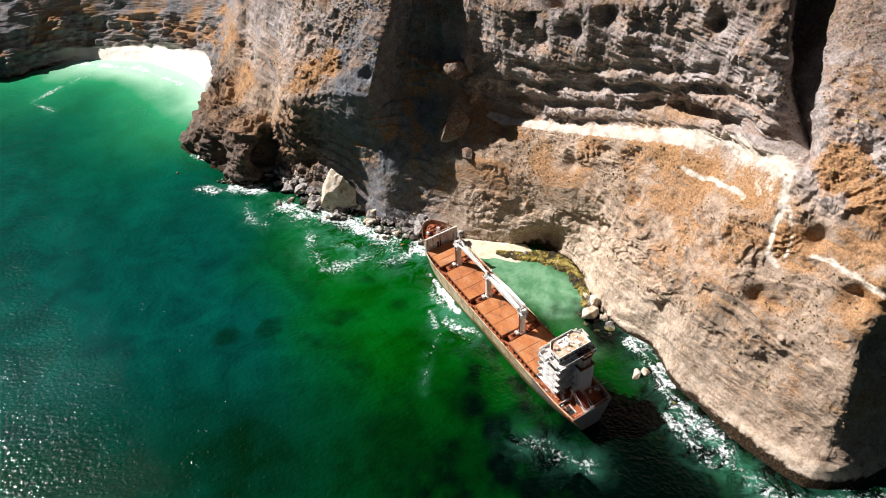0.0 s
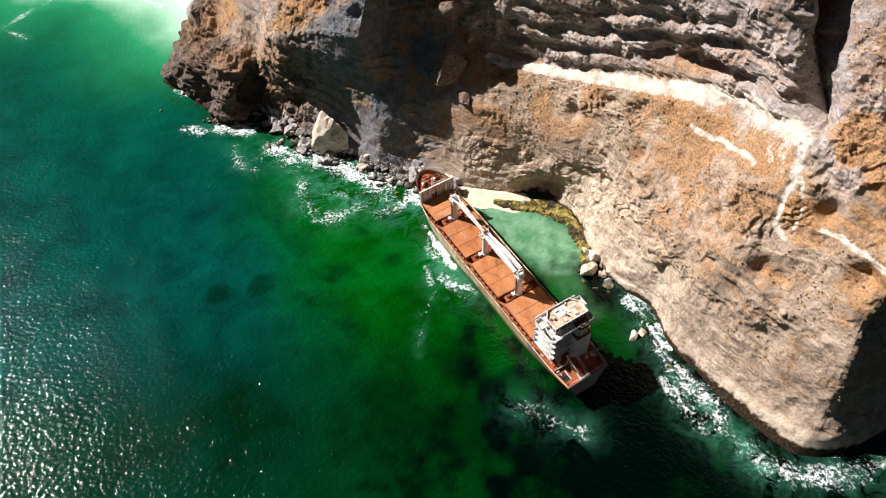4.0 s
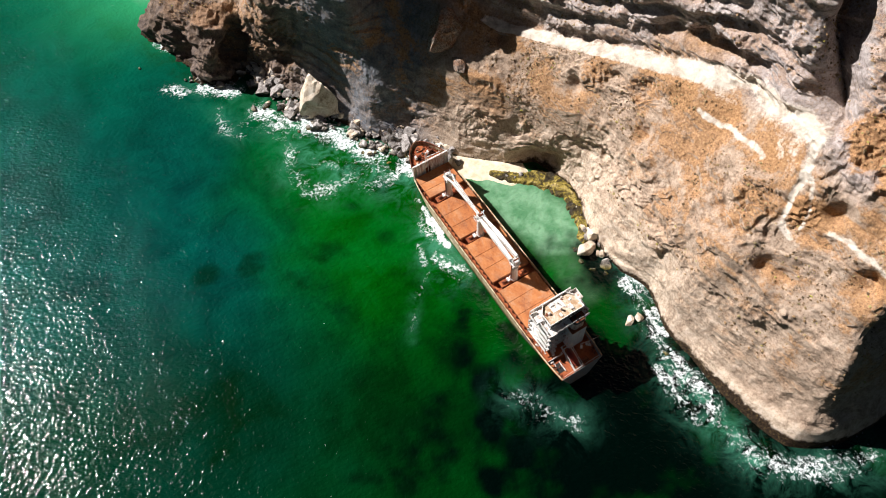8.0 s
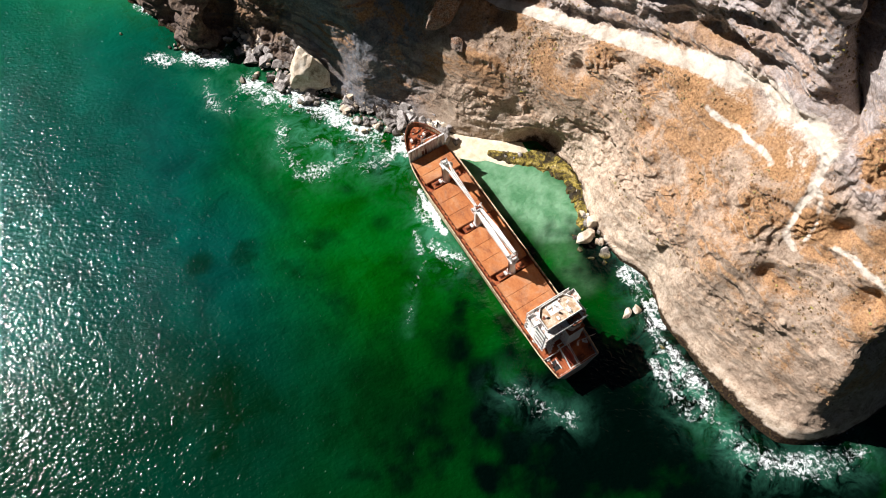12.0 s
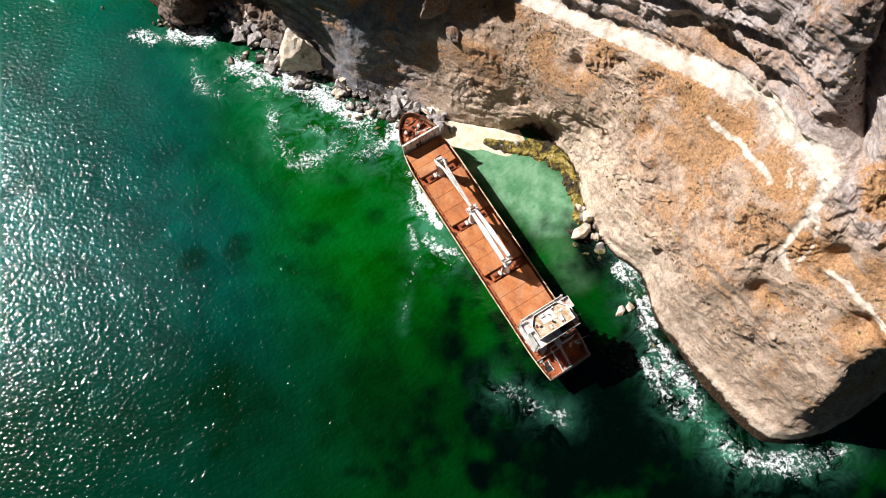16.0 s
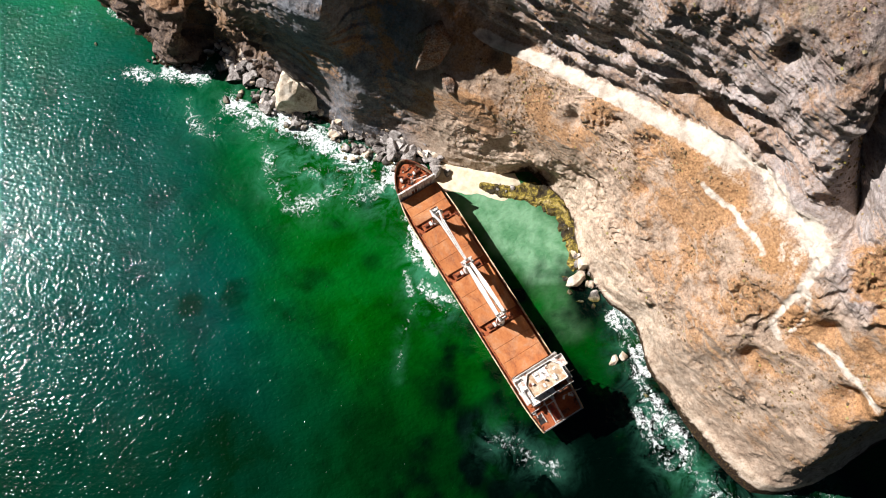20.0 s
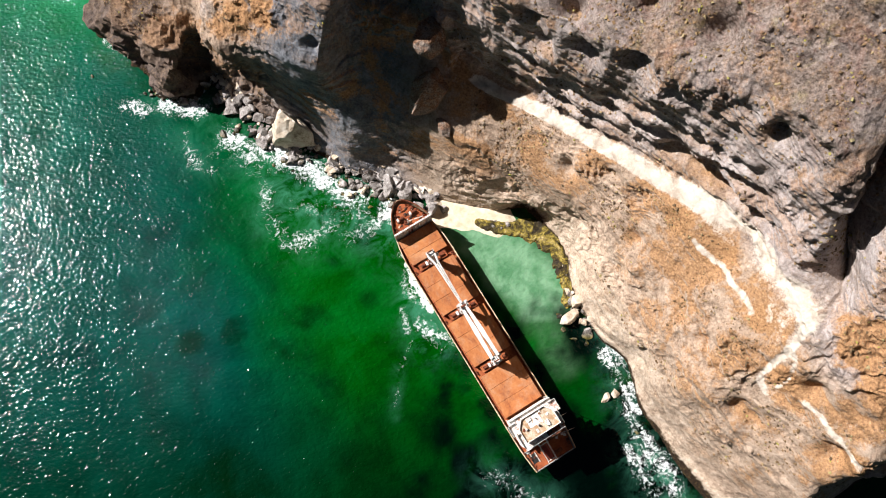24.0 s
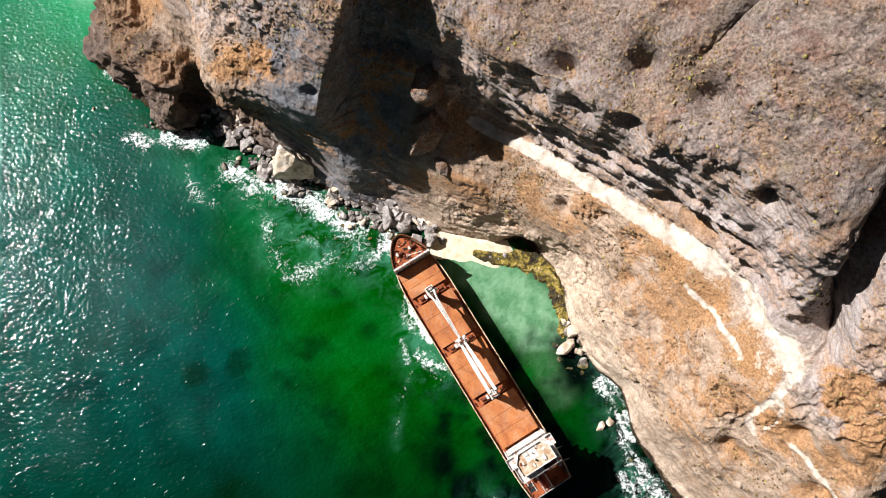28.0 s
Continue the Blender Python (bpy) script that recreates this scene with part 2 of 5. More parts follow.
FINE = 0.34
u = spaced(LEDGE, [5, 4, 3, 3, 2.5, 1.2, 0.7] + [FINE] * 16 + [0.8, 3])
rails = [rail(r, u) for r in (SHORE, FOOT, MID, LEDGE, INNER, WALL)]
inland = rails[5] - rails[3]
inland[:, 2] = 0
inland /= np.linalg.norm(inland, axis=1, keepdims=True)
inland = 0.4 * inland + 0.6 * np.array([0.6, 0.8, 0])
low_west = smooth(5.5, 3.6, u)[:, None]
for r in rails[2:]:
    r[:, 2:] *= 1 - 0.52 * low_west
rise = 1 - 0.8 * low_west
rails += [rails[5] + inland * 42 + [0, 0, 34] * rise, rails[5] + inland * 150 + [0, 0, 70] * rise, rails[5] + inland * 700 + [0, 0, 60] * rise]
rows, zone = [], []
for k, cells in enumerate((50, 84, 100, 26, 140, 130, 40, 30)):
    a, b = rails[k], rails[k + 1]
    for j in range(cells):
        rows.append(a + (b - a) * (j / cells))
        zone.append(k + j / cells)
rows.append(rails[-1])
zone.append(len(rails) - 1)
land = np.stack(rows)
ZONE = np.array(zone)[:, None] * np.ones(land.shape[1])
U = np.ones(land.shape[0])[:, None] * u
for _ in range(6):  # round the kinks between the bands
    land[1:-1] = (land[:-2] + 2 * land[1:-1] + land[2:]) / 4


def normals(p):
    n = np.cross(np.gradient(p, axis=1), np.gradient(p, axis=0))
    n /= np.linalg.norm(n, axis=2, keepdims=True) + 1e-9
    return n if n[..., 2].mean() > 0 else -n


N = normals(land)
base = land.copy()
BX, BY, BZ = base[..., 0], base[..., 1], base[..., 2]
fade = smooth(7.2, 6.4, ZONE)


def strip3(line, width):
    """A soft band round a line of places, laid on the slope."""
    best = np.full(BX.shape, 1e9)
    flat_base = base.reshape(-1, 3)
    way = []
    for a, b in zip(line, line[1:]):
        way += [np.array(a) + (np.array(b) - np.array(a)) * q for q in (0.0, 0.34, 0.67)]
    line = [flat_base[np.argmin(((flat_base - p) ** 2).sum(1))] for p in [*way, np.array(line[-1])]]
    line = [line[0], *[p for p, o in zip(line[1:], line) if np.linalg.norm(p - o) > 0.2]]
    for (ax, ay, az), (bx, by, bz) in zip(line, line[1:]):
        ab = np.array([bx - ax, by - ay, bz - az])
        t = np.clip(((base - [ax, ay, az]) @ ab) / (ab @ ab), 0, 1)
        best = np.minimum(best, np.linalg.norm(base - [ax, ay, az] - t[..., None] * ab, axis=-1))
    return np.exp(-((best / width) ** 2))


ledge_band = np.exp(-((ZONE - 3.45 + 0.25 * fbm(base, 9, 3, 71)) / 0.34) ** 2) * smooth(13.9, 14.5, U) * smooth(20.5, 19.6, U)
TRAILS = [[(60.5, 17, 56), (62, 14, 56), (65.5, 11.5, 56), (68.2, 10, 56.5), (71, 6, 56), (74.5, 1.5, 57), (75, -1.5, 57.5)], [(81, -9, 69), (78, -14, 64), (74, -18, 60), (74.5, -19, 55), (76, -20, 51), (77, -23.6, 51)],
          [(83, -27, 57), (88, -28.7, 57), (92, -35, 57), (97, -41, 56)], [(79, -11, 66), (80, -16, 64), (79.5, -21, 58), (78, -23, 54)]]
trail = np.max([strip3(t, 1.15 if n < 3 else 0.9) * (0.8 if n < 3 else 0.6) for n, t in enumerate(TRAILS)], axis=0)
PATH_LINE = [(4, 71, 44), (12, 66.5, 44.5), (20, 62, 45), (27, 57.5, 46), (35, 51, 48.5), (44, 43, 53), (54, 33.5, 58.5), (62, 26, 62.5), (70, 19, 66), (75, 12, 67.5), (79, 2, 69), (81.5, -7, 70.5)]
walk_way = strip3(PATH_LINE, 2.8)
path_strip = np.clip(1.1 * walk_way * smooth(3.0, 3.3, ZONE) * smooth(4.35, 4.0, ZONE) + trail + 0.45 * ledge_band, 0, 1)
shelf = smooth(20.2, 21, U) * smooth(23.3, 22.6, U) * smooth(0.70, 0.55, ZONE)
beach_w = smooth(1.6, 2.2, U) * smooth(4.9, 4.3, U) * smooth(1.02, 0.9, ZONE)
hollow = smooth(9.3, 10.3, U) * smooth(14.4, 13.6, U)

rough = (1 - 0.8 * ledge_band) * (1 - 0.8 * shelf) * (1 - 0.9 * beach_w) * (0.45 + 0.55 * smooth(0, 0.5, ZONE))
big = fbm(base, 24, 3, 3)
mid = fbm(base, 8.5, 4, 9, 0.55, True)
strat = base * [0.30, 0.30, 1.9] + (BX * 0.55 - BY * 0.15)[..., None] * [0, 0, 1]
layers = fbm(strat, 5, 4, 21, 0.55)
block = fbm(base, 4.2, 3, 45, 0.5, True)
small = fbm(base, 2.0, 3, 33, 0.6)
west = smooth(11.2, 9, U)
east = smooth(14.2, 15.6, U) * smooth(4.0, 3.2, ZONE)
heightsm = smooth(3.9, 4.3, ZONE)
warp = fbm(base, 18, 3, 52)
coast_way = 0.815 * BX - 0.58 * BY
bed = (BZ + 0.10 * coast_way + 4.5 * warp) / 4.4
step = bed - np.floor(bed)
bench = smooth(0.0, 0.75, step) - smooth(0.82, 1.0, step)
show = smooth(-0.2, 0.4, fbm(base, 20, 3, 57))
bed2 = (BZ + 0.16 * coast_way + 3.2 * fbm(base, 10, 3, 58)) / 1.5
step2 = bed2 - np.floor(bed2)
bench2 = (smooth(0.0, 0.7, step2) - smooth(0.85, 1.0, step2)) * smooth(-0.2, 0.3, fbm(base, 9, 2, 59))
gullies = fbm(np.stack([coast_way, 0.2 * BZ, 0.3 * coast_way], -1), 8, 4, 66, 0.55, True)
pocket = smooth(12.9, 13.5, U) * smooth(16.2, 15.4, U)
warped = base + 2.2 * np.stack([fbm(base, 6, 3, 101), fbm(base, 6, 3, 102), fbm(base, 6, 3, 103)], -1)


def broken(scale, levels, seed, stretch):
    """Uneven steps, as where blocks have split off: -0.5 to 0.5."""
    q = np.stack([coast_way * stretch, (0.58 * warped[..., 0] + 0.815 * warped[..., 1]), warped[..., 2] - 0.25 * coast_way], -1)
    v = 0.5 + 0.7 * fbm(q, scale, 3, seed, 0.45)
    f = v * levels
    r = f - np.floor(f)
    return (np.floor(f) + smooth(0.0, 0.22, r)) / levels - 0.5


rocky = smooth(-0.12, 0.12, fbm(base, 22, 3, 107))
chips = broken(9, 6, 111, 0.55) * 6.5 * (0.35 + 0.65 * rocky) + broken(3.6, 5, 117, 0.7) * 1.7 * (0.3 + 0.7 * rocky)
across = 0.58 * BX + 0.815 * BY
clump = smooth(0.0, 0.30, fbm(base, 15, 3, 141))
detail = 0.45 + 0.55 * clump
seams = fbm(np.stack([coast_way * 0.13, across + 0.8 * warp * 4, BZ + 0.2 * coast_way], -1), 3.4, 4, 151, 0.55)
push = 2.5 * big + (1.7 - 1.0 * east) * (mid - 0.15) * detail + 0.9 * layers * detail + (1.0 - 0.5 * east) * (block - 0.2) * detail + 0.5 * small * detail
push += 1.1 * heightsm * (fbm(base, 13, 3, 91, 0.5, True) - 0.2) + (0.28 + 0.1 * heightsm) * seams
push += ((1.3 - 0.7 * heightsm - 0.7 * pocket - 0.7 * east) * bench * show + (0.4 - 0.2 * heightsm - 0.3 * pocket - 0.32 * east) * bench2 * (1 - west) * (1 - hollow)) * (1 - 0.35 * west) * smooth(23, 21.5, U) - 0.8
push += (0.6 * heightsm + 0.35 * (1 - heightsm)) * (gullies - 0.1)
top_side = smooth(4.75, 5.2, ZONE)
rib = (ZONE - 4.0 + 0.05 * fbm(base, 7, 3, 131)) / 0.17
rib = rib - np.floor(rib)
push += 2.4 * (smooth(0, 0.3, rib) - smooth(0.55, 0.8, rib) - 0.4) * smooth(4.0, 4.06, ZONE) * smooth(4.62, 4.4, ZONE) * smooth(13.6, 14.6, U) * smooth(20, 19, U) * (0.35 + 0.65 * smooth(-0.2, 0.2, fbm(base, 12, 2, 133)))
push += west * smooth(3.4, 2.2, ZONE) * 3.4 * (fbm(base, 8, 3, 77, 0.5, True) - 0.15)
push += chips * (0.2 + 0.62 * clump) * (1 - 0.5 * heightsm) * (1 - 0.8 * path_strip)
push *= (1 - 0.35 * top_side) * (1 - 0.4 * west * smooth(2.6, 3.4, ZONE))
push *= rough * fade * (1 - 0.6 * hollow * smooth(3.6, 2.8, ZONE)) * (1 - 0.4 * pocket * smooth(3.3, 2.8, ZONE))
# outcrops (+) and caves (-): place, reach, depth
for x, y, z, reach, depth in ((-97, 96, 9, 5.5, -9.0), (-76, 88, 12, 6.0, -7.0), (21, 43, 4, 5.5, -7.0), (27, 40, 5, 4.5, -6.0),
                              (83, -25, 62, 2.6, -4.5), (52, 36, 68, 3.5, -4.0), (58, 31, 69, 4.0, -6.0), (64, 26, 70, 3.2, -5.0), (35, 49, 68, 3.0, -3.0),
                              (47, 21, 42, 3.0, -3.0), (64, -8, 46, 2.5, -3.0), (72, -29, 44, 3.0, -3.5), (76, -33, 44, 3.0, -3.0), (93, -38, 52, 3.5, -4.5),
                              (99, -46, 42, 5.0, -5.0), (-100, 98, 10, 4.0, -6.0), (-118, 100, 8, 4.5, -7.0), (5, 62, 46, 2.6, -2.5), (30, 44, 40, 3.0, -3.0),
                              (24, 66, 90, 4.0, -7.5), (37, 58, 104, 4.5, -7.0), (50, 49, 108, 4.0, -6.0), (15, 69, 84, 3.0, -6.0), (40, 54, 92, 3.0, -4.0), (30, 60, 84, 3.5, -6.0), (20, 66, 78, 3.0, -5.0), (66, 31, 98, 2.5, -5.0), (95, -14, 84, 2.5, -5.0), (-46, 72, 62, 2.6, -3.5)):
    q = base.reshape(-1, 3)
    x, y, z = q[np.argmin(((q - (x, y, z)) ** 2).sum(1))]
    push += depth * np.exp(-((BX - x) ** 2 + (BY - y) ** 2 + (BZ - z) ** 2) / reach**2)
# the dark cleft that climbs from the path's end
CLEFT = [(81, -6), (83, 3), (86, 13), (91, 26), (98, 42)]
d, s = to_line(BX, BY, CLEFT)
push -= 15 * np.exp(-((d + 2.5 * big) / 4.2) ** 2) * smooth(3.9, 4.3, ZONE) * smooth(6.6, 6.0, ZONE)
land = base + N * push[..., None]
N2 = normals(land)
bushy = np.zeros(BX.shape)
for x, y, z, r in ((66, 14, 58, 7), (57, 23, 56, 6), (75, -4, 60, 5), (92, -12, 75, 9), (98, -22, 72, 8), (102, 6, 88, 11), (-68, 87, 56, 7), (-13, 75, 60, 4), (-12, 67, 49, 5), (-58, 86, 60, 7), (-104, 104, 22, 7), (80, -20, 57, 6), (94, -42, 56, 6)):
    bushy = np.maximum(bushy, np.exp(-(((BX - x) ** 2 + (BY - y) ** 2 + (BZ - z) ** 2) / r**2)))
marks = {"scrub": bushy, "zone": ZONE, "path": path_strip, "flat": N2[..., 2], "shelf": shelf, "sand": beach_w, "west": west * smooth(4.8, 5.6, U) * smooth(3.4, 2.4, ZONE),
         # pale: cream rock low down; above the cove its lighter colour also paints in sunlight
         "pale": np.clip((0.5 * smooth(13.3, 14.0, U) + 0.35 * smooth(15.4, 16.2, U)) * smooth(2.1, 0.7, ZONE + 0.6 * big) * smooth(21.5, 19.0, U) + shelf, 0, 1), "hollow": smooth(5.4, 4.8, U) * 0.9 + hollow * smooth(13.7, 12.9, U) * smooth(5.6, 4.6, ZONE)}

k = Mat("dry_cliff_rock", 0.95, 0, 0.12)
big_n = k.noise(0.045, 5, 0.6, 0.3)
mid_n = k.noise(0.28, 8, 0.70, 0.4)
fine_n = k.noise(1.5, 8, 0.75)
speck_n = k.noise(0.9, 4, 0.8, 0.2)
layer_n = k.noise(0.35, 8, 0.70, 0.6, k.place((0.30, 0.30, 1.9), (0.12, -0.45, 0)))
tan = k.ramp(k.math("ADD", k.math("MULTIPLY", mid_n, 0.6), k.math("MULTIPLY", fine_n, 0.4)),
             (0.36, (0.10, 0.07, 0.052)), (0.43, (0.30, 0.215, 0.155)), (0.52, (0.46, 0.345, 0.258)), (0.66, (0.58, 0.465, 0.37)))
grey = k.ramp(k.math("ADD", k.math("MULTIPLY", layer_n, 0.6), k.math("MULTIPLY", fine_n, 0.4)),
              (0.35, (0.09, 0.075, 0.072)), (0.43, (0.27, 0.23, 0.222)), (0.53, (0.46, 0.41, 0.395)), (0.67, (0.66, 0.61, 0.60)))
zone01 = k.math("DIVIDE", k.math("ADD", k.attr("zone"), k.math("MULTIPLY", k.math("SUBTRACT", big_n, 0.5), 2.0)), 8.0)
rock = k.mix(k.ramp(zone01, (0.44, 0.0), (0.54, 0.9)), tan, grey)
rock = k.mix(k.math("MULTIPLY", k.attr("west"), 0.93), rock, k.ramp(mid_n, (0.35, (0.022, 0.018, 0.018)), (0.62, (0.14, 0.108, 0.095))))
# hollow and far cove: grey rock, with the shade's dark blue cast put into its colour
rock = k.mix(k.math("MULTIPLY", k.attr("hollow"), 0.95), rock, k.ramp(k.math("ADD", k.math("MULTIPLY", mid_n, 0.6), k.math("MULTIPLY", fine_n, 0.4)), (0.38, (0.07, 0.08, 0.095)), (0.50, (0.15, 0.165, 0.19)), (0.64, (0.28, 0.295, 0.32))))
rock = k.mix(k.math("MULTIPLY", k.ramp(k.noise(0.11, 6, 0.65, 0.6), (0.46, 0.0), (0.62, 1.0)), 0.32), rock, k.ramp(fine_n, (0.36, (0.12, 0.08, 0.055)), (0.62, (0.42, 0.30, 0.21))))
scrub_c = k.ramp(fine_n, (0.34, (0.12, 0.065, 0.035)), (0.44, (0.31, 0.165, 0.078)), (0.57, (0.45, 0.25, 0.115)), (0.70, (0.55, 0.37, 0.21)))
thatch = k.math("MULTIPLY", k.ramp(k.noise(1.1, 5, 0.75, 0.4), (0.50, 0.0), (0.60, 0.75)), k.ramp(k.noise(0.07, 4, 0.6, 0.5), (0.40, 0.15), (0.60, 1.0)))
rock = k.mix(k.math("MULTIPLY", thatch, 0.85), rock, k.ramp(fine_n, (0.36, (0.13, 0.085, 0.055)), (0.60, (0.36, 0.245, 0.16))))
scrub_m = k.math("MULTIPLY", k.ramp(k.math("ADD", k.math("MULTIPLY", k.noise(0.06, 5, 0.6, 0.5), 0.75), k.math("MULTIPLY", speck_n, 0.25)), (0.475, 0.0), (0.54, 1.0)),
                 k.ramp(k.attr("flat"), (0.10, 0.0), (0.35, 1.0)))
scrub_m = k.math("MULTIPLY", scrub_m, k.ramp(zone01, (0.10, 0.0), (0.22, 0.85), (0.465, 0.9), (0.50, 0.4), (0.58, 0.4), (0.62, 0.9)))
scrub_m = k.math("MAXIMUM", scrub_m, k.ramp(k.math("ADD", k.attr("scrub"), k.math("MULTIPLY", k.math("SUBTRACT", mid_n, 0.5), 1.2)), (0.42, 0.0), (0.58, 0.95)))
scrub_m = k.math("MULTIPLY", scrub_m, k.math("SUBTRACT", 1.0, k.math("MULTIPLY", k.attr("west"), 0.55)))
rock = k.mix(scrub_m, rock, scrub_c)
dull = k.ramp(fine_n, (0.36, (0.05, 0.037, 0.031)), (0.46, (0.15, 0.112, 0.09)), (0.57, (0.26, 0.203, 0.168)), (0.70, (0.42, 0.355, 0.315)))
heights = k.math("MULTIPLY", k.ramp(zone01, (0.57, 0.0), (0.66, 0.97)), k.ramp(speck_n, (0.42, 1.0), (0.68, 0.62)))
mottle = k.noise(0.13, 7, 0.7, 0.8)
dull = k.mix(k.ramp(mottle, (0.52, 0.0), (0.62, 0.75)), dull, k.ramp(fine_n, (0.36, (0.05, 0.025, 0.02)), (0.52, (0.19, 0.10, 0.075)), (0.68, (0.34, 0.22, 0.16))))
dull = k.mix(k.ramp(mottle, (0.34, 0.7), (0.43, 0.0)), dull, k.ramp(fine_n, (0.38, (0.04, 0.035, 0.012)), (0.55, (0.21, 0.17, 0.07)), (0.70, (0.40, 0.34, 0.16))))
rock = k.mix(heights, rock, dull)
sand = k.ramp(mid_n, (0.36, (0.42, 0.345, 0.275)), (0.50, (0.60, 0.52, 0.43)), (0.62, (0.70, 0.62, 0.53)))
edge = k.math("MULTIPLY", k.math("SUBTRACT", k.math("ADD", k.math("MULTIPLY", mid_n, 0.7), k.math("MULTIPLY", fine_n, 0.3)), 0.5), 2.0)
rock = k.mix(k.ramp(k.math("ADD", k.attr("path"), edge), (0.44, 0.0), (0.72, 1.0)), rock, sand)
rock = k.mix(k.math("MULTIPLY", k.attr("pale"), k.ramp(fine_n, (0.40, 0.35), (0.54, 1.0))), rock, k.ramp(mid_n, (0.34, (0.31, 0.23, 0.165)), (0.48, (0.57, 0.455, 0.345)), (0.64, (0.68, 0.575, 0.465))))
rock = k.mix(k.attr("sand"), rock, (0.82, 0.76, 0.66))
sep = k.t.nodes.new("ShaderNodeSeparateXYZ")
k.link(k.place(), sep.inputs[0])
height = k.math("SUBTRACT", k.math("ADD", sep.outputs[2], k.math("MULTIPLY", k.math("SUBTRACT", mid_n, 0.5), 5.0)), k.math("MULTIPLY", k.attr("shelf"), 1.6))
wet = k.ramp(k.math("DIVIDE", height, 20.0), (0.05, 1.0), (0.10, 0.0))
wet = k.math("MULTIPLY", wet, k.math("SUBTRACT", 1.0, k.attr("sand")))
rock = k.mix(wet, rock, k.ramp(fine_n, (0.38, (0.010, 0.007, 0.005)), (0.56, (0.045, 0.028, 0.016)), (0.70, (0.17, 0.13, 0.04))))
nrm = k.bump(mid_n, 0.55, 0.6)
nrm = k.bump(fine_n, 1.0, 0.38, nrm)
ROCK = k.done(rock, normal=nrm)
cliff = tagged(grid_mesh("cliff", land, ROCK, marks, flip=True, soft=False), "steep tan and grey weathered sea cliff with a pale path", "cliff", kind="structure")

# ---- sea ----
def axis(fine0, fine1, step, far):
    """Coordinates that are close between fine0 and fine1 and spread out to far on both sides."""
    out = [step * 1.5]
    while sum(out) < far:
        out.append(out[-1] * 1.25)
    out = np.cumsum(out)
    return np.r_[fine0 - out[::-1], np.arange(fine0, fine1, step), fine1 + out]


sx, sy = axis(-260, 125, 0.8, 4200), axis(-110, 245, 0.8, 4200)
sea = np.stack([*np.meshgrid(sx, sy), np.zeros((len(sy), len(sx)))], -1)
QX, QY = sea[..., 0], sea[..., 1]
shore_line = [(p[0], p[1]) for p in rail([(x, y, 0) for x, y, _ in FOOT], np.linspace(4.6, 24, 160))]
d_shore, a_shore = to_line(QX, QY, shore_line)
d_beach, _ = to_line(QX, QY, [(-230, 216), (-190, 209), (-158, 190), (-143, 172)])
d_pool, _ = to_line(QX, QY, [(6, 36), (18, 25), (27, 15)])
wob, wob2 = fbm(sea, 30, 4, 5), fbm(sea, 8, 4, 8)
fray = fbm(sea, 3.2, 4, 61, 0.6)


def blob(places, reach):
    out = np.zeros(QX.shape)
    for x, y, r in places:
        out = np.maximum(out, smooth(1.45, 0.35, np.hypot(QX - x, QY - y) / (r * reach) + 1.1 * wob2 + 0.5 * wob + 0.3 * fray))
    return out


def lines(ways, width):
    """Frayed bands along lines: places, half width, strength."""
    out = np.zeros(QX.shape)
    for way, w, much in ways:
        dd, _ = to_line(QX, QY, way)
        out = np.maximum(out, much * np.exp(-(np.maximum(dd + 2.6 * wob2 + 1.4 * fray, 0) / (w * width * 1.45)) ** 2))
    return out


d_run, _ = to_line(QX, QY, [(24, 16), (28, 4), (34, -8)])
pool = np.maximum(smooth(14.5, 6.5, d_pool + wob2 * 3), 0.22 * smooth(10, 3, d_run + wob2 * 4))
shallow = np.clip(np.exp(-(np.maximum(d_beach + wob * 14, 0) / 56) ** 1.5), 0, 1)
weed = blob([(-52, 7, 6), (-61, -6, 5), (-77, 2, 4), (-30, -42, 16), (-7, -54, 14), (-45, 26, 4), (-93, -2, 4), (-33, 12, 4), (-22, 34, 3), (-150, 130, 14),
             (-62, 58, 8), (-36, 36, 5), (-12, -30, 10), (-75, -50, 12), (20, -64, 16), (-28, 45, 5), (-48, 45, 5), (-172, 165, 7), (-198, 180, 5)], 1.0)
reefs = smooth(17, 7, d_shore + wob * 6 + wob2 * 3) * (1 - pool) * smooth(0.93, 0.85, a_shore)
# near-black water: dark seabed and reef, plus the ship's shade painted into the colour
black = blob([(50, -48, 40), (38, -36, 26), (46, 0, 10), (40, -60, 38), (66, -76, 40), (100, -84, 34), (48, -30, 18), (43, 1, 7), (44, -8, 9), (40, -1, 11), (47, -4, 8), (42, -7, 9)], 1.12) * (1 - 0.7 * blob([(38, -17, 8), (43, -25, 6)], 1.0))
teal = smooth(-35, -105, QX + 0.25 * QY + wob * 22)
deep = smooth(5, -60, QY + wob * 16)
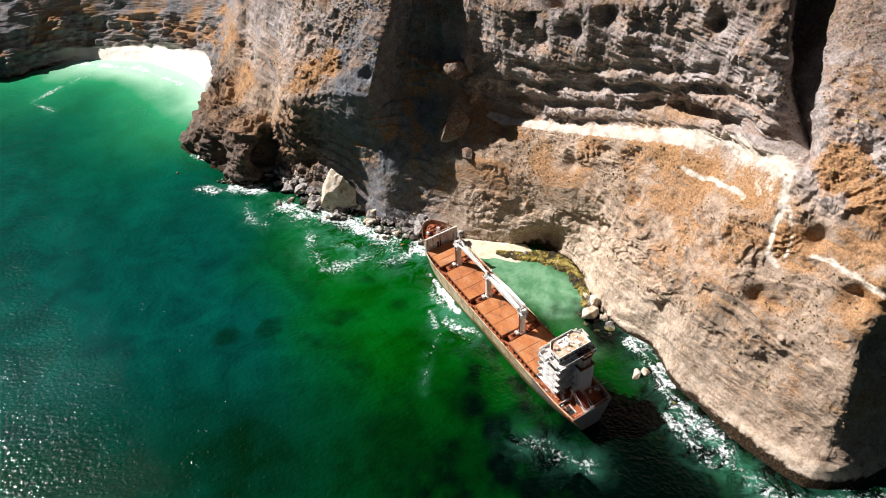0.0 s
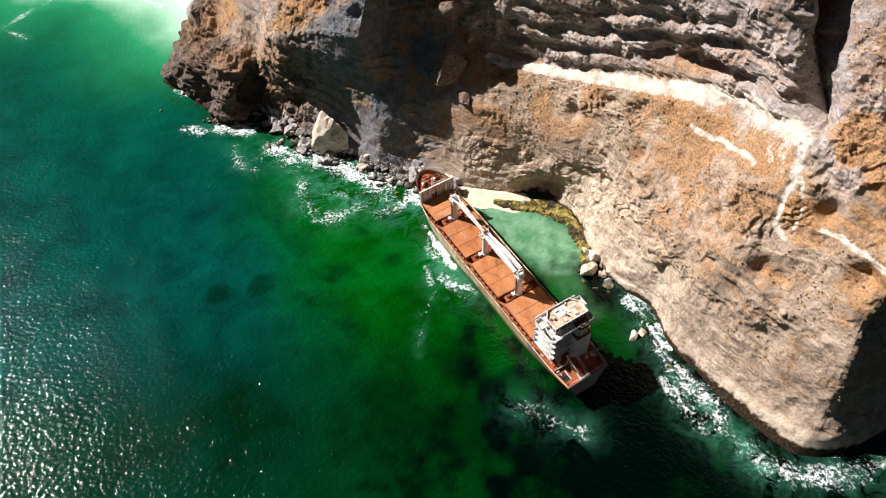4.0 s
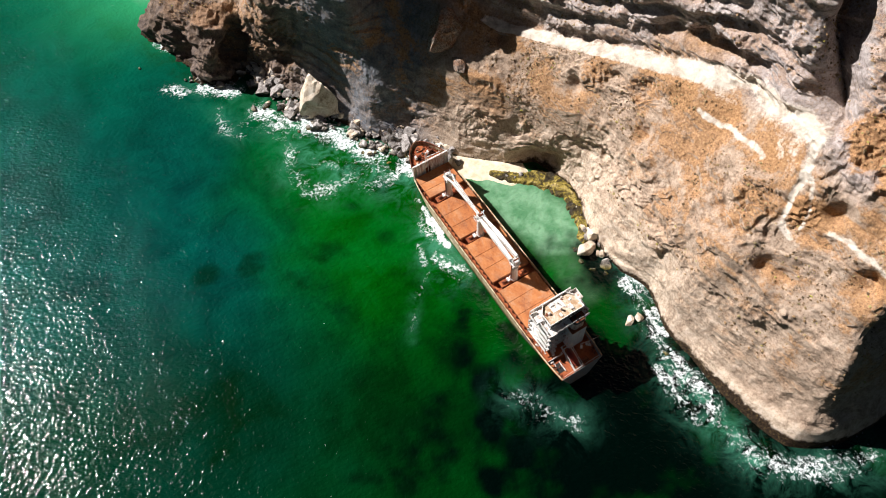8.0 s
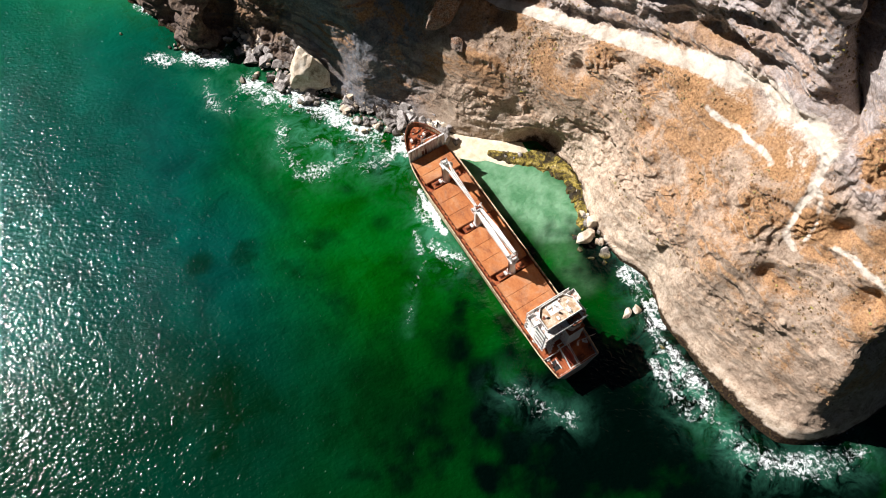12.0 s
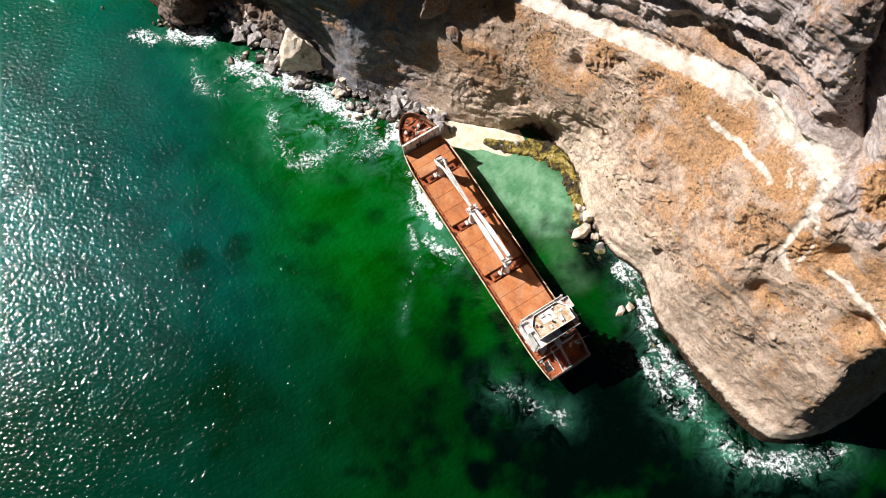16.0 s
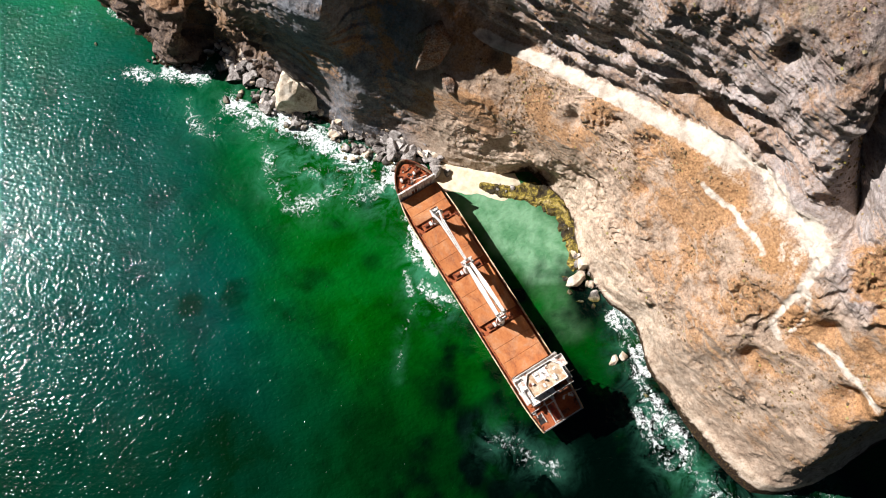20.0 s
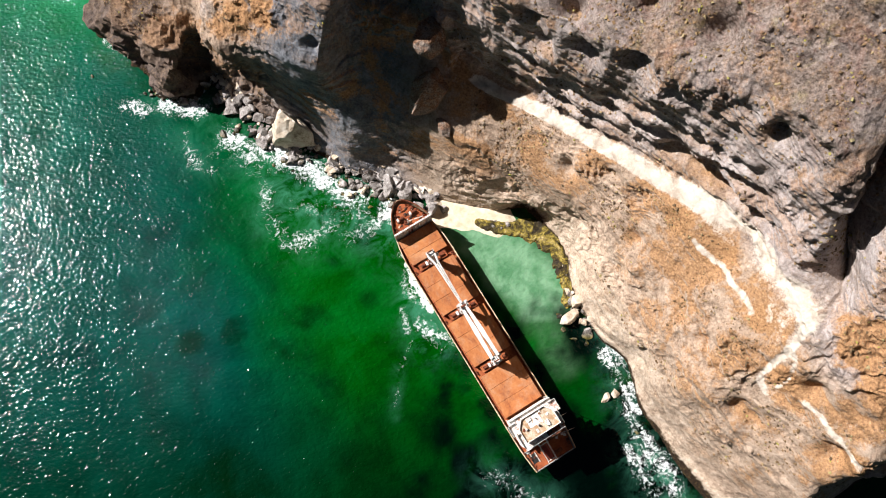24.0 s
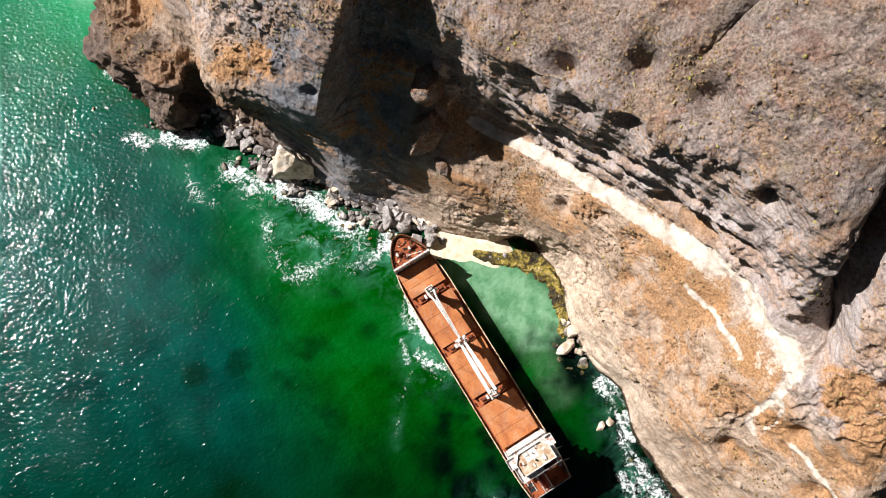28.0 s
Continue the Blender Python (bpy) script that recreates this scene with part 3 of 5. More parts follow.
FOAM = [([(-109, 86), (-97, 85)], 3.0, 1.0), ([(-83, 73), (-75, 67), (-61, 65), (-53, 60), (-44, 53), (-36, 50)], 4.4, 1.0),
        ([(-70, 52), (-69, 42), (-62, 34), (-54, 34)], 3.2, 0.72), ([(-54, 34), (-48, 38), (-42, 41), (-34, 43)], 3.0, 0.6), ([(-60, 47), (-52, 46), (-44, 47)], 3.0, 0.6),
        ([(-40, 36), (-32, 38), (-28, 42)], 3.2, 0.7), ([(-26, 48), (-27, 44)], 3.5, 1.0), ([(-21, 22), (-15.5, 12.5)], 2.2, 0.7), ([(-15, 3), (-8, -1)], 3.0, 0.8),
        ([(-21, 8), (-19, 2), (-14, 1)], 1.3, 0.9), ([(53, -10), (51, -16)], 2.4, 0.95), ([(54, -24), (57, -36)], 2.4, 0.8), ([(59, -38), (65, -44), (68, -54), (74, -63), (82, -68)], 3.2, 0.85),
        ([(54, -40), (58, -47), (62, -54)], 2.4, 0.8), ([(86, -69), (99, -69), (110, -66)], 2.8, 0.8), ([(47, 2), (51, -6)], 1.8, 0.85), ([(8, -46), (17, -51), (26, -54)], 2.6, 0.62),
        ([(-17.5, -1.6), (-22, -12), (-23, -27)], 0.9, 0.42), ([(-234, 165), (-218, 156)], 0.9, 0.8), ([(-234, 167), (-224, 186), (-216, 196), (-213, 204)], 1.1, 0.8),
        ([(-101, 74), (-98, 64), (-90, 60)], 2.4, 0.62), ([(-90, 66), (-80, 62), (-72, 58)], 2.2, 0.45), ([(-230, 212), (-190, 204), (-160, 184)], 1.6, 0.9)]
f_shore = smooth(6.0, 1.0, np.abs(d_shore - 1.5) + wob2 * 3.2 + fray * 1.5) * smooth(-0.1, 0.3, fbm(sea, 11, 3, 14)) * smooth(0.01, 0.05, a_shore)
foam = np.clip(np.maximum(f_shore, lines(FOAM, 1.0)), 0, 1) * (0.65 + 0.35 * smooth(-0.35, 0.25, fbm(sea, 7, 3, 29)))
milky = np.clip(np.maximum(lines([([(57, -36), (61, -42), (68, -56), (78, -66)], 4, 1.0), ([(-62, 50), (-45, 44), (-34, 44), (-26, 40)], 8, 0.9), ([(-15, 12), (-10, 0)], 5, 0.8)], 1.0), 0.5 * lines(FOAM, 1.7)), 0, 1)
solid = lines([([(-21.5, 28), (-17, 20), (-14, 14.5), (-11, 8.5)], 0.9, 0.78), ([(-14, 1), (-10, 0), (-6, -1)], 1.6, 0.78), ([(-20, 5), (-19, 1), (-15, 0)], 0.9, 0.6), ([(-26, 48), (-24, 43)], 2.6, 0.75),
               ([(-126, 86), (-117, 84)], 2.2, 0.6), ([(-108, 86), (-97, 85)], 2.6, 0.75), ([(-84, 73), (-76, 69), (-68, 69), (-60, 65), (-54, 60), (-50, 55)], 2.6, 0.72), ([(-46, 52), (-39, 50)], 1.4, 0.6),
               ([(48, -7), (52, -14), (54, -19)], 1.5, 0.6), ([(57, -30), (61, -37), (66, -44)], 1.5, 0.6), ([(53, -38), (55, -42)], 1.4, 0.55)], 1.0)
k = Mat("green_sea", 0.05, 0, 0.2)
n1 = k.noise(0.016, 5, 0.6, 0.5)
n2 = k.noise(0.06, 6, 0.65, 0.5)
green = k.ramp(k.math("ADD", k.math("MULTIPLY", n1, 0.5), k.math("MULTIPLY", n2, 0.5)),
               (0.38, (0.0, 0.020, 0.0)), (0.50, (0.0, 0.052, 0.001)), (0.64, (0.0, 0.085, 0.007)))
c = k.mix(k.attr("teal"), green, k.ramp(n2, (0.35, (0.0, 0.026, 0.022)), (0.65, (0.0, 0.056, 0.042))))
c = k.mix(k.math("MULTIPLY", k.attr("deep"), k.math("SUBTRACT", 0.8, k.math("MULTIPLY", k.attr("teal"), 0.08))), c, (0.0, 0.013, 0.002))
c = k.mix(k.math("MULTIPLY", k.attr("weed"), k.ramp(n2, (0.32, 0.85), (0.7, 0.35))), c, (0.0, 0.009, 0.001))
c = k.mix(k.math("MULTIPLY", k.attr("reefs"), k.ramp(k.noise(0.22, 6, 0.7, 0.6), (0.38, 0.9), (0.60, 0.15))), c, (0.002, 0.012, 0.006))
c = k.mix(k.attr("shallow"), c, k.ramp(k.attr("shallow"), (0.2, (0.0, 0.13, 0.035)), (0.66, (0.03, 0.33, 0.13)), (0.96, (0.42, 0.66, 0.48))))
c = k.mix(k.attr("pool"), c, k.ramp(k.noise(0.16, 5, 0.6, 0.3), (0.36, (0.075, 0.20, 0.095)), (0.60, (0.16, 0.31, 0.18))))
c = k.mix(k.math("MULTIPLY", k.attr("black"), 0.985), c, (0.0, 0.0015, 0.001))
c = k.mix(k.math("MULTIPLY", k.attr("milky"), k.ramp(k.noise(0.12, 7, 0.7, 0.8), (0.42, 0.0), (0.62, 0.6))), c, (0.07, 0.30, 0.19))
vor = k.node("ShaderNodeTexVoronoi", Scale=0.42)
vor.feature = "DISTANCE_TO_EDGE"
bend = k.node("ShaderNodeTexNoise", Scale=0.5, Detail=4.0)
k.link(k.place(), bend.inputs["Vector"])
shift = k.t.nodes.new("ShaderNodeVectorMath")
shift.operation = "MULTIPLY_ADD"
shift.inputs[1].default_value = (3.5, 3.5, 3.5)
k.link(bend.outputs["Color"], shift.inputs[0])
k.link(k.place(), shift.inputs[2])
k.link(shift.outputs[0], vor.inputs["Vector"])
edge = k.ramp(vor.outputs["Distance"], (0.0, 1.0), (0.22, 0.0))
vein = k.ramp(k.noise(0.17, 6, 0.62, 1.6), (0.40, 0.0), (0.49, 1.0), (0.52, 1.0), (0.60, 0.0))
vein2 = k.ramp(k.noise(0.45, 6, 0.65, 1.2), (0.38, 0.0), (0.48, 0.9), (0.53, 0.9), (0.62, 0.0))
lace = k.math("MULTIPLY", k.math("MAXIMUM", k.math("MAXIMUM", vein, vein2), k.math("MULTIPLY", edge, 0.8)), k.ramp(k.noise(0.8, 6, 0.7, 0.5), (0.36, 0.35), (0.58, 1.0)))
f = k.ramp(k.math("ADD", k.math("MULTIPLY", k.attr("foam"), 0.85), k.math("MULTIPLY", k.math("SUBTRACT", lace, 0.5), 0.9)), (0.60, 0.0), (0.84, 0.42), (1.0, 0.95))
f = k.math("MAXIMUM", f, k.math("MULTIPLY", k.ramp(k.math("ADD", k.attr("solid"), k.math("MULTIPLY", k.math("SUBTRACT", lace, 0.5), 1.0)), (0.50, 0.0), (0.95, 1.0)), k.ramp(k.attr("solid"), (0.02, 0.0), (0.3, 1.0))))
c = k.mix(f, c, (0.78, 0.82, 0.82))
w = k.bump(k.noise(0.10, 2, 0.5, 0.3, k.place((1, 1.5, 1), (0, 0, -0.5))), 1.0, 0.35)
w = k.bump(k.noise(0.62, 2, 0.5, 0.2, k.place((1, 1.25, 1), (0, 0, -0.5))), 1.0, 0.35, w)
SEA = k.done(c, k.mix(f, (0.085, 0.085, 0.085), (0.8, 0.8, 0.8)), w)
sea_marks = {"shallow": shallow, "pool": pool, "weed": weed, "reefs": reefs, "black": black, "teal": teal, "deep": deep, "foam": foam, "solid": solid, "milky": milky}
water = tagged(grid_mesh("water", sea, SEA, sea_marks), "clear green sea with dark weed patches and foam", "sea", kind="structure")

# ---- cove: sand and mossy reef ----
k = Mat("pale_sand", 0.95, 0, 0.1)
g = k.noise(0.5, 6, 0.6)
SAND = k.done(k.ramp(g, (0.35, (0.58, 0.47, 0.32)), (0.62, (0.76, 0.66, 0.50))), normal=k.bump(k.noise(4, 5, 0.7), 0.3, 0.05))
gx, gy = np.meshgrid(np.arange(-12, 26, 0.5), np.arange(28, 49, 0.5))
cove = np.stack([gx, gy, np.zeros(gx.shape)], -1)
dd, _ = to_line(gx, gy, [(-7, 46), (6, 44.5), (16, 42), (27, 38)])
cove[..., 2] = 1.35 - 2.2 * smooth(13, 24, gx) - 0.17 * dd + 0.18 * fbm(cove, 4, 3, 4)
beach = tagged(grid_mesh("beach", cove, SAND), "small pale sand beach below the cliff", "beach", kind="structure")
k = Mat("mossy_reef_rock", 0.8, 0, 0.25)
g, h = k.noise(0.17, 8, 0.72, 0.8), k.noise(1.1, 6, 0.72)
REEF = k.done(k.mix(k.ramp(h, (0.40, 0.75), (0.60, 0.0)), k.ramp(g, (0.40, (0.022, 0.016, 0.010)), (0.48, (0.10, 0.075, 0.018)), (0.54, (0.33, 0.25, 0.04)), (0.64, (0.52, 0.40, 0.17))), (0.03, 0.022, 0.01)),
              normal=k.bump(h, 0.8, 0.25))
REEF_LINE = [(6, 40, 1.6), (12, 38.4, 2.6), (19, 37.5, 3.6), (27, 36.0, 4.2), (33.5, 29.5, 4.4), (36.5, 20, 4.0), (37.5, 12, 3.4)]
gx, gy = np.meshgrid(np.arange(1, 46, 0.35), np.arange(5, 45, 0.35))
reef = np.stack([gx, gy, np.zeros(gx.shape)], -1)
dd, along = to_line(gx, gy, REEF_LINE)
wide = np.interp(along, np.linspace(0, 1, 7), [w_ for _, _, w_ in REEF_LINE])
lump = fbm(reef, 3.4, 4, 15, 0.6)
reef[..., 2] = 1.0 - 1.9 * smooth(0.6, 1.3, dd / wide + 1.0 * lump) + 0.9 * lump + 0.25 * fbm(reef, 1.1, 3, 18)
reef_ob = tagged(grid_mesh("reef_shelf", reef, REEF, soft=False), "low reef shelf covered in yellow-green moss", "reef", kind="structure")

# ---- ship: x forward, y to port, from its middle at the waterline ----
ship = new("cargo_ship")
ship.matrix_world = pose(3.1, 2.1, -0.2, -2.8, 0, 120.7)
tagged(ship, "rusted stranded cargo ship with white superstructure and cranes", "ship")


def half_beam(x):
    """Half the deck's width at x along the ship."""
    if x > 24:
        t = min((x - 24) / 23.5, 1.0)
        return 8.25 * max(0.0, 1 - t**2.7) ** 0.62
    if x < -38:
        return 8.25 - 0.9 * ((-38 - x) / 12) ** 2
    return 8.25


def sheer(x):
    return 8.0 + 0.5 * max(0, (x - 10) / 40) ** 2


def rim(x):
    """The height of the bulwark's top."""
    return sheer(x) + (6.0 if x > 38.2 else 1.1)


def side_at(x, z, y_sign=1):
    h = half_beam(x)
    t = min(max(z / 9.0, -0.3), 1)
    full = 0.86 + 0.14 * t
    if x < -24:
        full -= (1 - t) * 0.42 * ((-24 - x) / 26) ** 1.5
    if x > 25:
        full -= (1 - t) * 0.22 * (x - 25) / 26
    return (x + (0.17 * (z - 6) * (x - 25) / 26 if x > 25 else 0), y_sign * max(h * full, 0.04), z)


def hull():
    bm = bmesh.new()
    xs = sorted([*np.linspace(-50, 22, 37), *np.linspace(24, 47.5, 28), 38.15, 38.25])
    rings = []
    for x in xs:
        zs = (-3, 1.6 if x < 6 else 0.6, 3.6 if x < 6 else 2.0, 4.8, 6.6, rim(x))
        rings.append([bm.verts.new(side_at(x, z, s)) for s in (1, -1) for z in zs])
    for a, b in zip(rings, rings[1:]):
        for j in range(5):
            for o in (0, 6):
                f = bm.faces.new((a[o + j], b[o + j], b[o + j + 1], a[o + j + 1]))
                f.material_index = 3 if j < 1 else 1 if j < 2 else (2 if a[0].co.x < -31 else 0)
    f = bm.faces.new((*rings[0][:6], *rings[0][11:5:-1]))
    f.material_index = 2
    bmesh.ops.recalc_face_normals(bm, faces=bm.faces)
    bmesh.ops.solidify(bm, geom=bm.faces[:], thickness=0.14)
    return part("hull", bm, [HULL_PAINT, BOOT, HULL_AFT, BELOW], ship, "beige painted hull with rust and a weedy waterline")


def outline(x0, x1, inset, n=30):
    port = [(x, max(half_beam(x) - inset, 0.05)) for x in np.linspace(x0, x1, n)]
    return port + [(x, -y) for x, y in port[::-1]]


def strake(x0, x1, s, z_up, wide, thick, n=30):
    """A cap along the bulwark's top."""
    bm = bmesh.new()
    rows = []
    for x in np.linspace(x0, x1, n):
        px, py, _ = side_at(x, rim(x), s)
        z = rim(x) + z_up
        rows.append([bm.verts.new((px, py + s * d, zz)) for d, zz in ((0.06, z), (0.06, z + thick), (-wide, z + thick), (-wide, z))])
    for a, b in zip(rows, rows[1:]):
        for j in range(4):
            bm.faces.new((a[j], b[j], b[(j + 1) % 4], a[(j + 1) % 4]))
    bm.faces.new(rows[0])
    bm.faces.new(rows[-1][::-1])
    bmesh.ops.recalc_face_normals(bm, faces=bm.faces)
    return bm


def alike(name, mesh, parent, m, label=""):
    ob = new(name, mesh)
    ob.parent = parent
    ob.matrix_local = m
    if label:
        tagged(ob, label)
    return ob


def at_ship(x, y, z, rz=0, ry=0, rx=0, scale=(1, 1, 1)):
    return pose(x, y, z, rx, ry, rz) @ Matrix.Diagonal((*scale, 1))


def mesh_of(bm, name, *mats):
    me = bpy.data.meshes.new(name)
    bm.normal_update()
    bm.to_mesh(me)
    bm.free()
    for m in mats:
        me.materials.append(m)
    return me


hull()
for s in (1, -1):
    part("bulwark_cap", strake(-49.9, 38.1, s, 0, 0.3, 0.1), HULL_PAINT, ship)
    part("bow_cap", strake(38.3, 47.4, s, 0, 0.3, 0.12), DARK_RUST, ship)
part("main_deck", prism(outline(-49.7, 38.4, 0.2), 7.7, 8.0), DECK_RUST, ship, "rusted steel main deck")
part("forecastle_deck", prism(outline(38.3, 47.3, 0.25), 12.8, 13.2), DECK_RUST, ship, "rusted forecastle deck")

# bulwark stays, both sides
bm = bmesh.new()
vs = [bm.verts.new(v) for v in ((0, 0, 0), (0, -0.75, 0), (0, -0.12, 1.05), (0, 0, 1.05))]
bm.faces.new(vs)
bmesh.ops.solidify(bm, geom=bm.faces[:], thickness=0.07)
stay = mesh_of(bm, "stay", DECK_RUST)
for s in (1, -1):
    for n in range(44):
        x = -28.5 + 1.5 * n
        alike("bulwark_stay", stay, ship, at_ship(x, s * (half_beam(x) - 0.16), 8.0, scale=(1, s, 1)))
    for n in range(10):
        x = 39.2 + 0.8 * n
        turn = math.degrees(math.atan2(half_beam(x - 0.3) - half_beam(x + 0.3), 0.6))
        alike("bow_stay", stay, ship, at_ship(x, s * (half_beam(x) - 0.25), 13.2, rz=-s * turn, scale=(1, s, 1.0)))

# forecastle front: ribbed plates, a door opening
part("forecastle_bulkhead", boxed(37.9, 38.2, -7.0, 7.0, 8.0, 15.7), WHITE_RUSTY, ship, "white bulkhead streaked with rust")
rib = mesh_of(boxed(0, 0.3, -0.09, 0.09, 0, 7.6, 0.02), "rib", WHITE_RUSTY)
for n in range(13):
    alike("bulkhead_rib", rib, ship, at_ship(37.6, -6.9 + 1.15 * n, 8.05))
part("bulkhead_door", boxed(37.78, 37.92, 0.2, 2.2, 9.6, 12.4), DARK_RUST, ship, "rust-red door opening")
part("bulkhead_cap", boxed(37.8, 38.35, -7.0, 7.0, 15.7, 15.82), WHITE_RUSTY, ship)


def windlass(x, y):
    root = part("windlass_bed", boxed(-0.8, 0.8, -1.4, 1.4, 0, 0.3, 0.04), DARK_RUST, ship)
    root.matrix_local = at_ship(x, y, 13.2)
    part("drum", rod(bmesh.new(), (0, -1.2, 0.9), (0, 0.2, 0.9), 0.5, sides=12), DARK_RUST, root)
    part("flange", rod(bmesh.new(), (0, 0.25, 0.9), (0, 0.4, 0.9), 0.8, sides=14), DECK_RUST, root)
    part("gearbox", boxed(-0.6, 0.6, 0.45, 1.2, 0.3, 1.5, 0.1), WHITE_RUSTY, root)


windlass(42.4, 2.4)
windlass(42.4, -2.4)
bitt = bmesh.new()
box(bitt, -0.7, 0.7, -0.28, 0.28, 0, 0.12)
for o in (-0.42, 0.42):
    rod(bitt, (o, 0, 0.1), (o, 0, 0.85), 0.2, 0.22, 10)
bitt = mesh_of(bitt, "bitt", DARK_RUST)
for x, y, z, r in ((44.2, 3.0, 13.2, 60), (44.2, -3.0, 13.2, -60), (40.2, 5.2, 13.2, 10), (40.2, -5.2, 13.2, -10), (45.6, 0.6, 13.2, 90), (-45.5, 6.6, 8, 0), (-47.4, -6.3, 8, 0), (-34, 7.4, 8, 0), (24.7, 6.9, 8, 0), (-14, 7.0, 8, 0), (5.4, 7.0, 8, 0), (24.7, -7.0, 8, 0)):
    alike("mooring_bitt", bitt, ship, at_ship(x, y, z, rz=r))
part("foremast_stump", rod(bmesh.new(), (40.4, 0.4, 13.2), (40.2, 0.5, 17.4), 0.32, 0.2, 10), WHITE_RUSTY, ship)
part("foremast_boom", rod(bmesh.new(), (40.3, 0.2, 14.6), (38.9, -4.6, 15.9), 0.16, 0.12, 8), WHITE_RUSTY, ship)
part("chain_locker_hatch", boxed(44.6, 45.8, -0.7, 0.7, 13.2, 13.7, 0.06), DECK_RUST, ship)
debris_seed = random.Random(4)
for n in range(70):
    x, y = debris_seed.uniform(38.9, 46.5), debris_seed.uniform(-5.2, 5.2)
    if abs(y) < half_beam(x) - 1.2:
        a, b_, c_ = debris_seed.uniform(0.12, 0.5), debris_seed.uniform(0.1, 0.3), debris_seed.uniform(0.06, 0.6)
        bm = boxed(-a, a, -b_, b_, 0, c_, 0.03)
        bmesh.ops.rotate(bm, matrix=Matrix.Rotation(debris_seed.uniform(0, 3), 3, "Z"), verts=bm.verts)
        bmesh.ops.translate(bm, vec=(x, y, 13.2), verts=bm.verts)
        part("scrap_plate" if n % 2 else "deck_fitting", bm, debris_seed.choice([BLACK, BLACK, DARK_RUST, BLACK, DARK_RUST, ROOF]), ship)

# hatches: coaming, two covers each, side brackets, cleats
bracket = mesh_of(boxed(-0.09, 0.09, 0, 0.5, 0, 1.35), "bracket", DARK_RUST)
cleat = mesh_of(boxed(-0.18, 0.18, -0.16, 0.16, 0, 0.3, 0.03), "cleat", DARK_RUST)
for x0, x1 in ((27.2, 37.2), (7.4, 23.6), (-12.2, 4.2), (-31.0, -15.8)):
    w1 = 6.35 if x0 < 20 else 6.25
    part("hatch_coaming", boxed(x0, x1, -w1 - 0.2, w1 + 0.2, 8.0, 9.5), DARK_RUST, ship)
    for a in range(3):
        xa, xb = x0 + (x1 - x0) * a / 3 + 0.025, x0 + (x1 - x0) * (a + 1) / 3 - 0.025
        cover = part("hatch_cover", boxed(xa, xb, -w1 - 0.5, w1 + 0.5, 9.5, 10.5 + 0.03 * a, 0.07), HATCH_RUST, ship, "rust-orange steel hatch cover")
        for s in (1, -1):
            for q in (0.15, 0.5, 0.85):
                alike("cleat", cleat, cover, at_ship(xa + (xb - xa) * q, s * (w1 + 0.5), 9.75))
    n = int((x1 - x0) / 2.2)
    for i in range(n):
        for s in (1, -1):
            alike("coaming_bracket", bracket, ship, at_ship(x0 + 1.1 + 2.2 * i, s * (w1 + 0.2), 8.0, scale=(1, s, 1)))

# houses under the cranes, with rails and winches
rail_post = mesh_of(rod(bmesh.new(), (0, 0, 0), (0, 0, 1.05), 0.05, sides=6), "rail_post", DARK_RUST)
for x in (25.4, 5.8, -14.0):
    house = part("mast_house", boxed(x - 0.95, x + 0.95, -5.0, 5.0, 8.0, 10.0, 0.06), DARK_RUST, ship, "rusted mast house between hatches")
    part("house_top", boxed(x - 1.1, x + 1.1, -5.3, 5.3, 10.0, 10.12), DECK_RUST, house)
    for s in (1, -1):
        part("winch_drum", rod(bmesh.new(), (x, s * 3.0, 10.6), (x, s * 4.3, 10.6), 0.42, sides=12), DARK_RUST, house)
        part("winch_frame", boxed(x - 0.5, x + 0.5, s * 3.6 - 0.9, s * 3.6 + 0.9, 10.12, 10.35), DARK_RUST, house)
        part("winch_box", boxed(x - 0.7, x + 0.7, s * 2.3 - 0.4, s * 2.3 + 0.4, 10.12, 11.2, 0.05), WHITE_RUSTY if s > 0 else DECK_RUST, house)
        for n in range(6):
            alike("rail_post", rail_post, house, at_ship(x + s * 1.05, -5.1 + 2.04 * n, 10.12))
        part("hand_rail", rod(bmesh.new(), (x + s * 1.05, -5.1, 11.15), (x + s * 1.05, 5.1, 11.15), 0.045, sides=6), DARK_RUST, house)


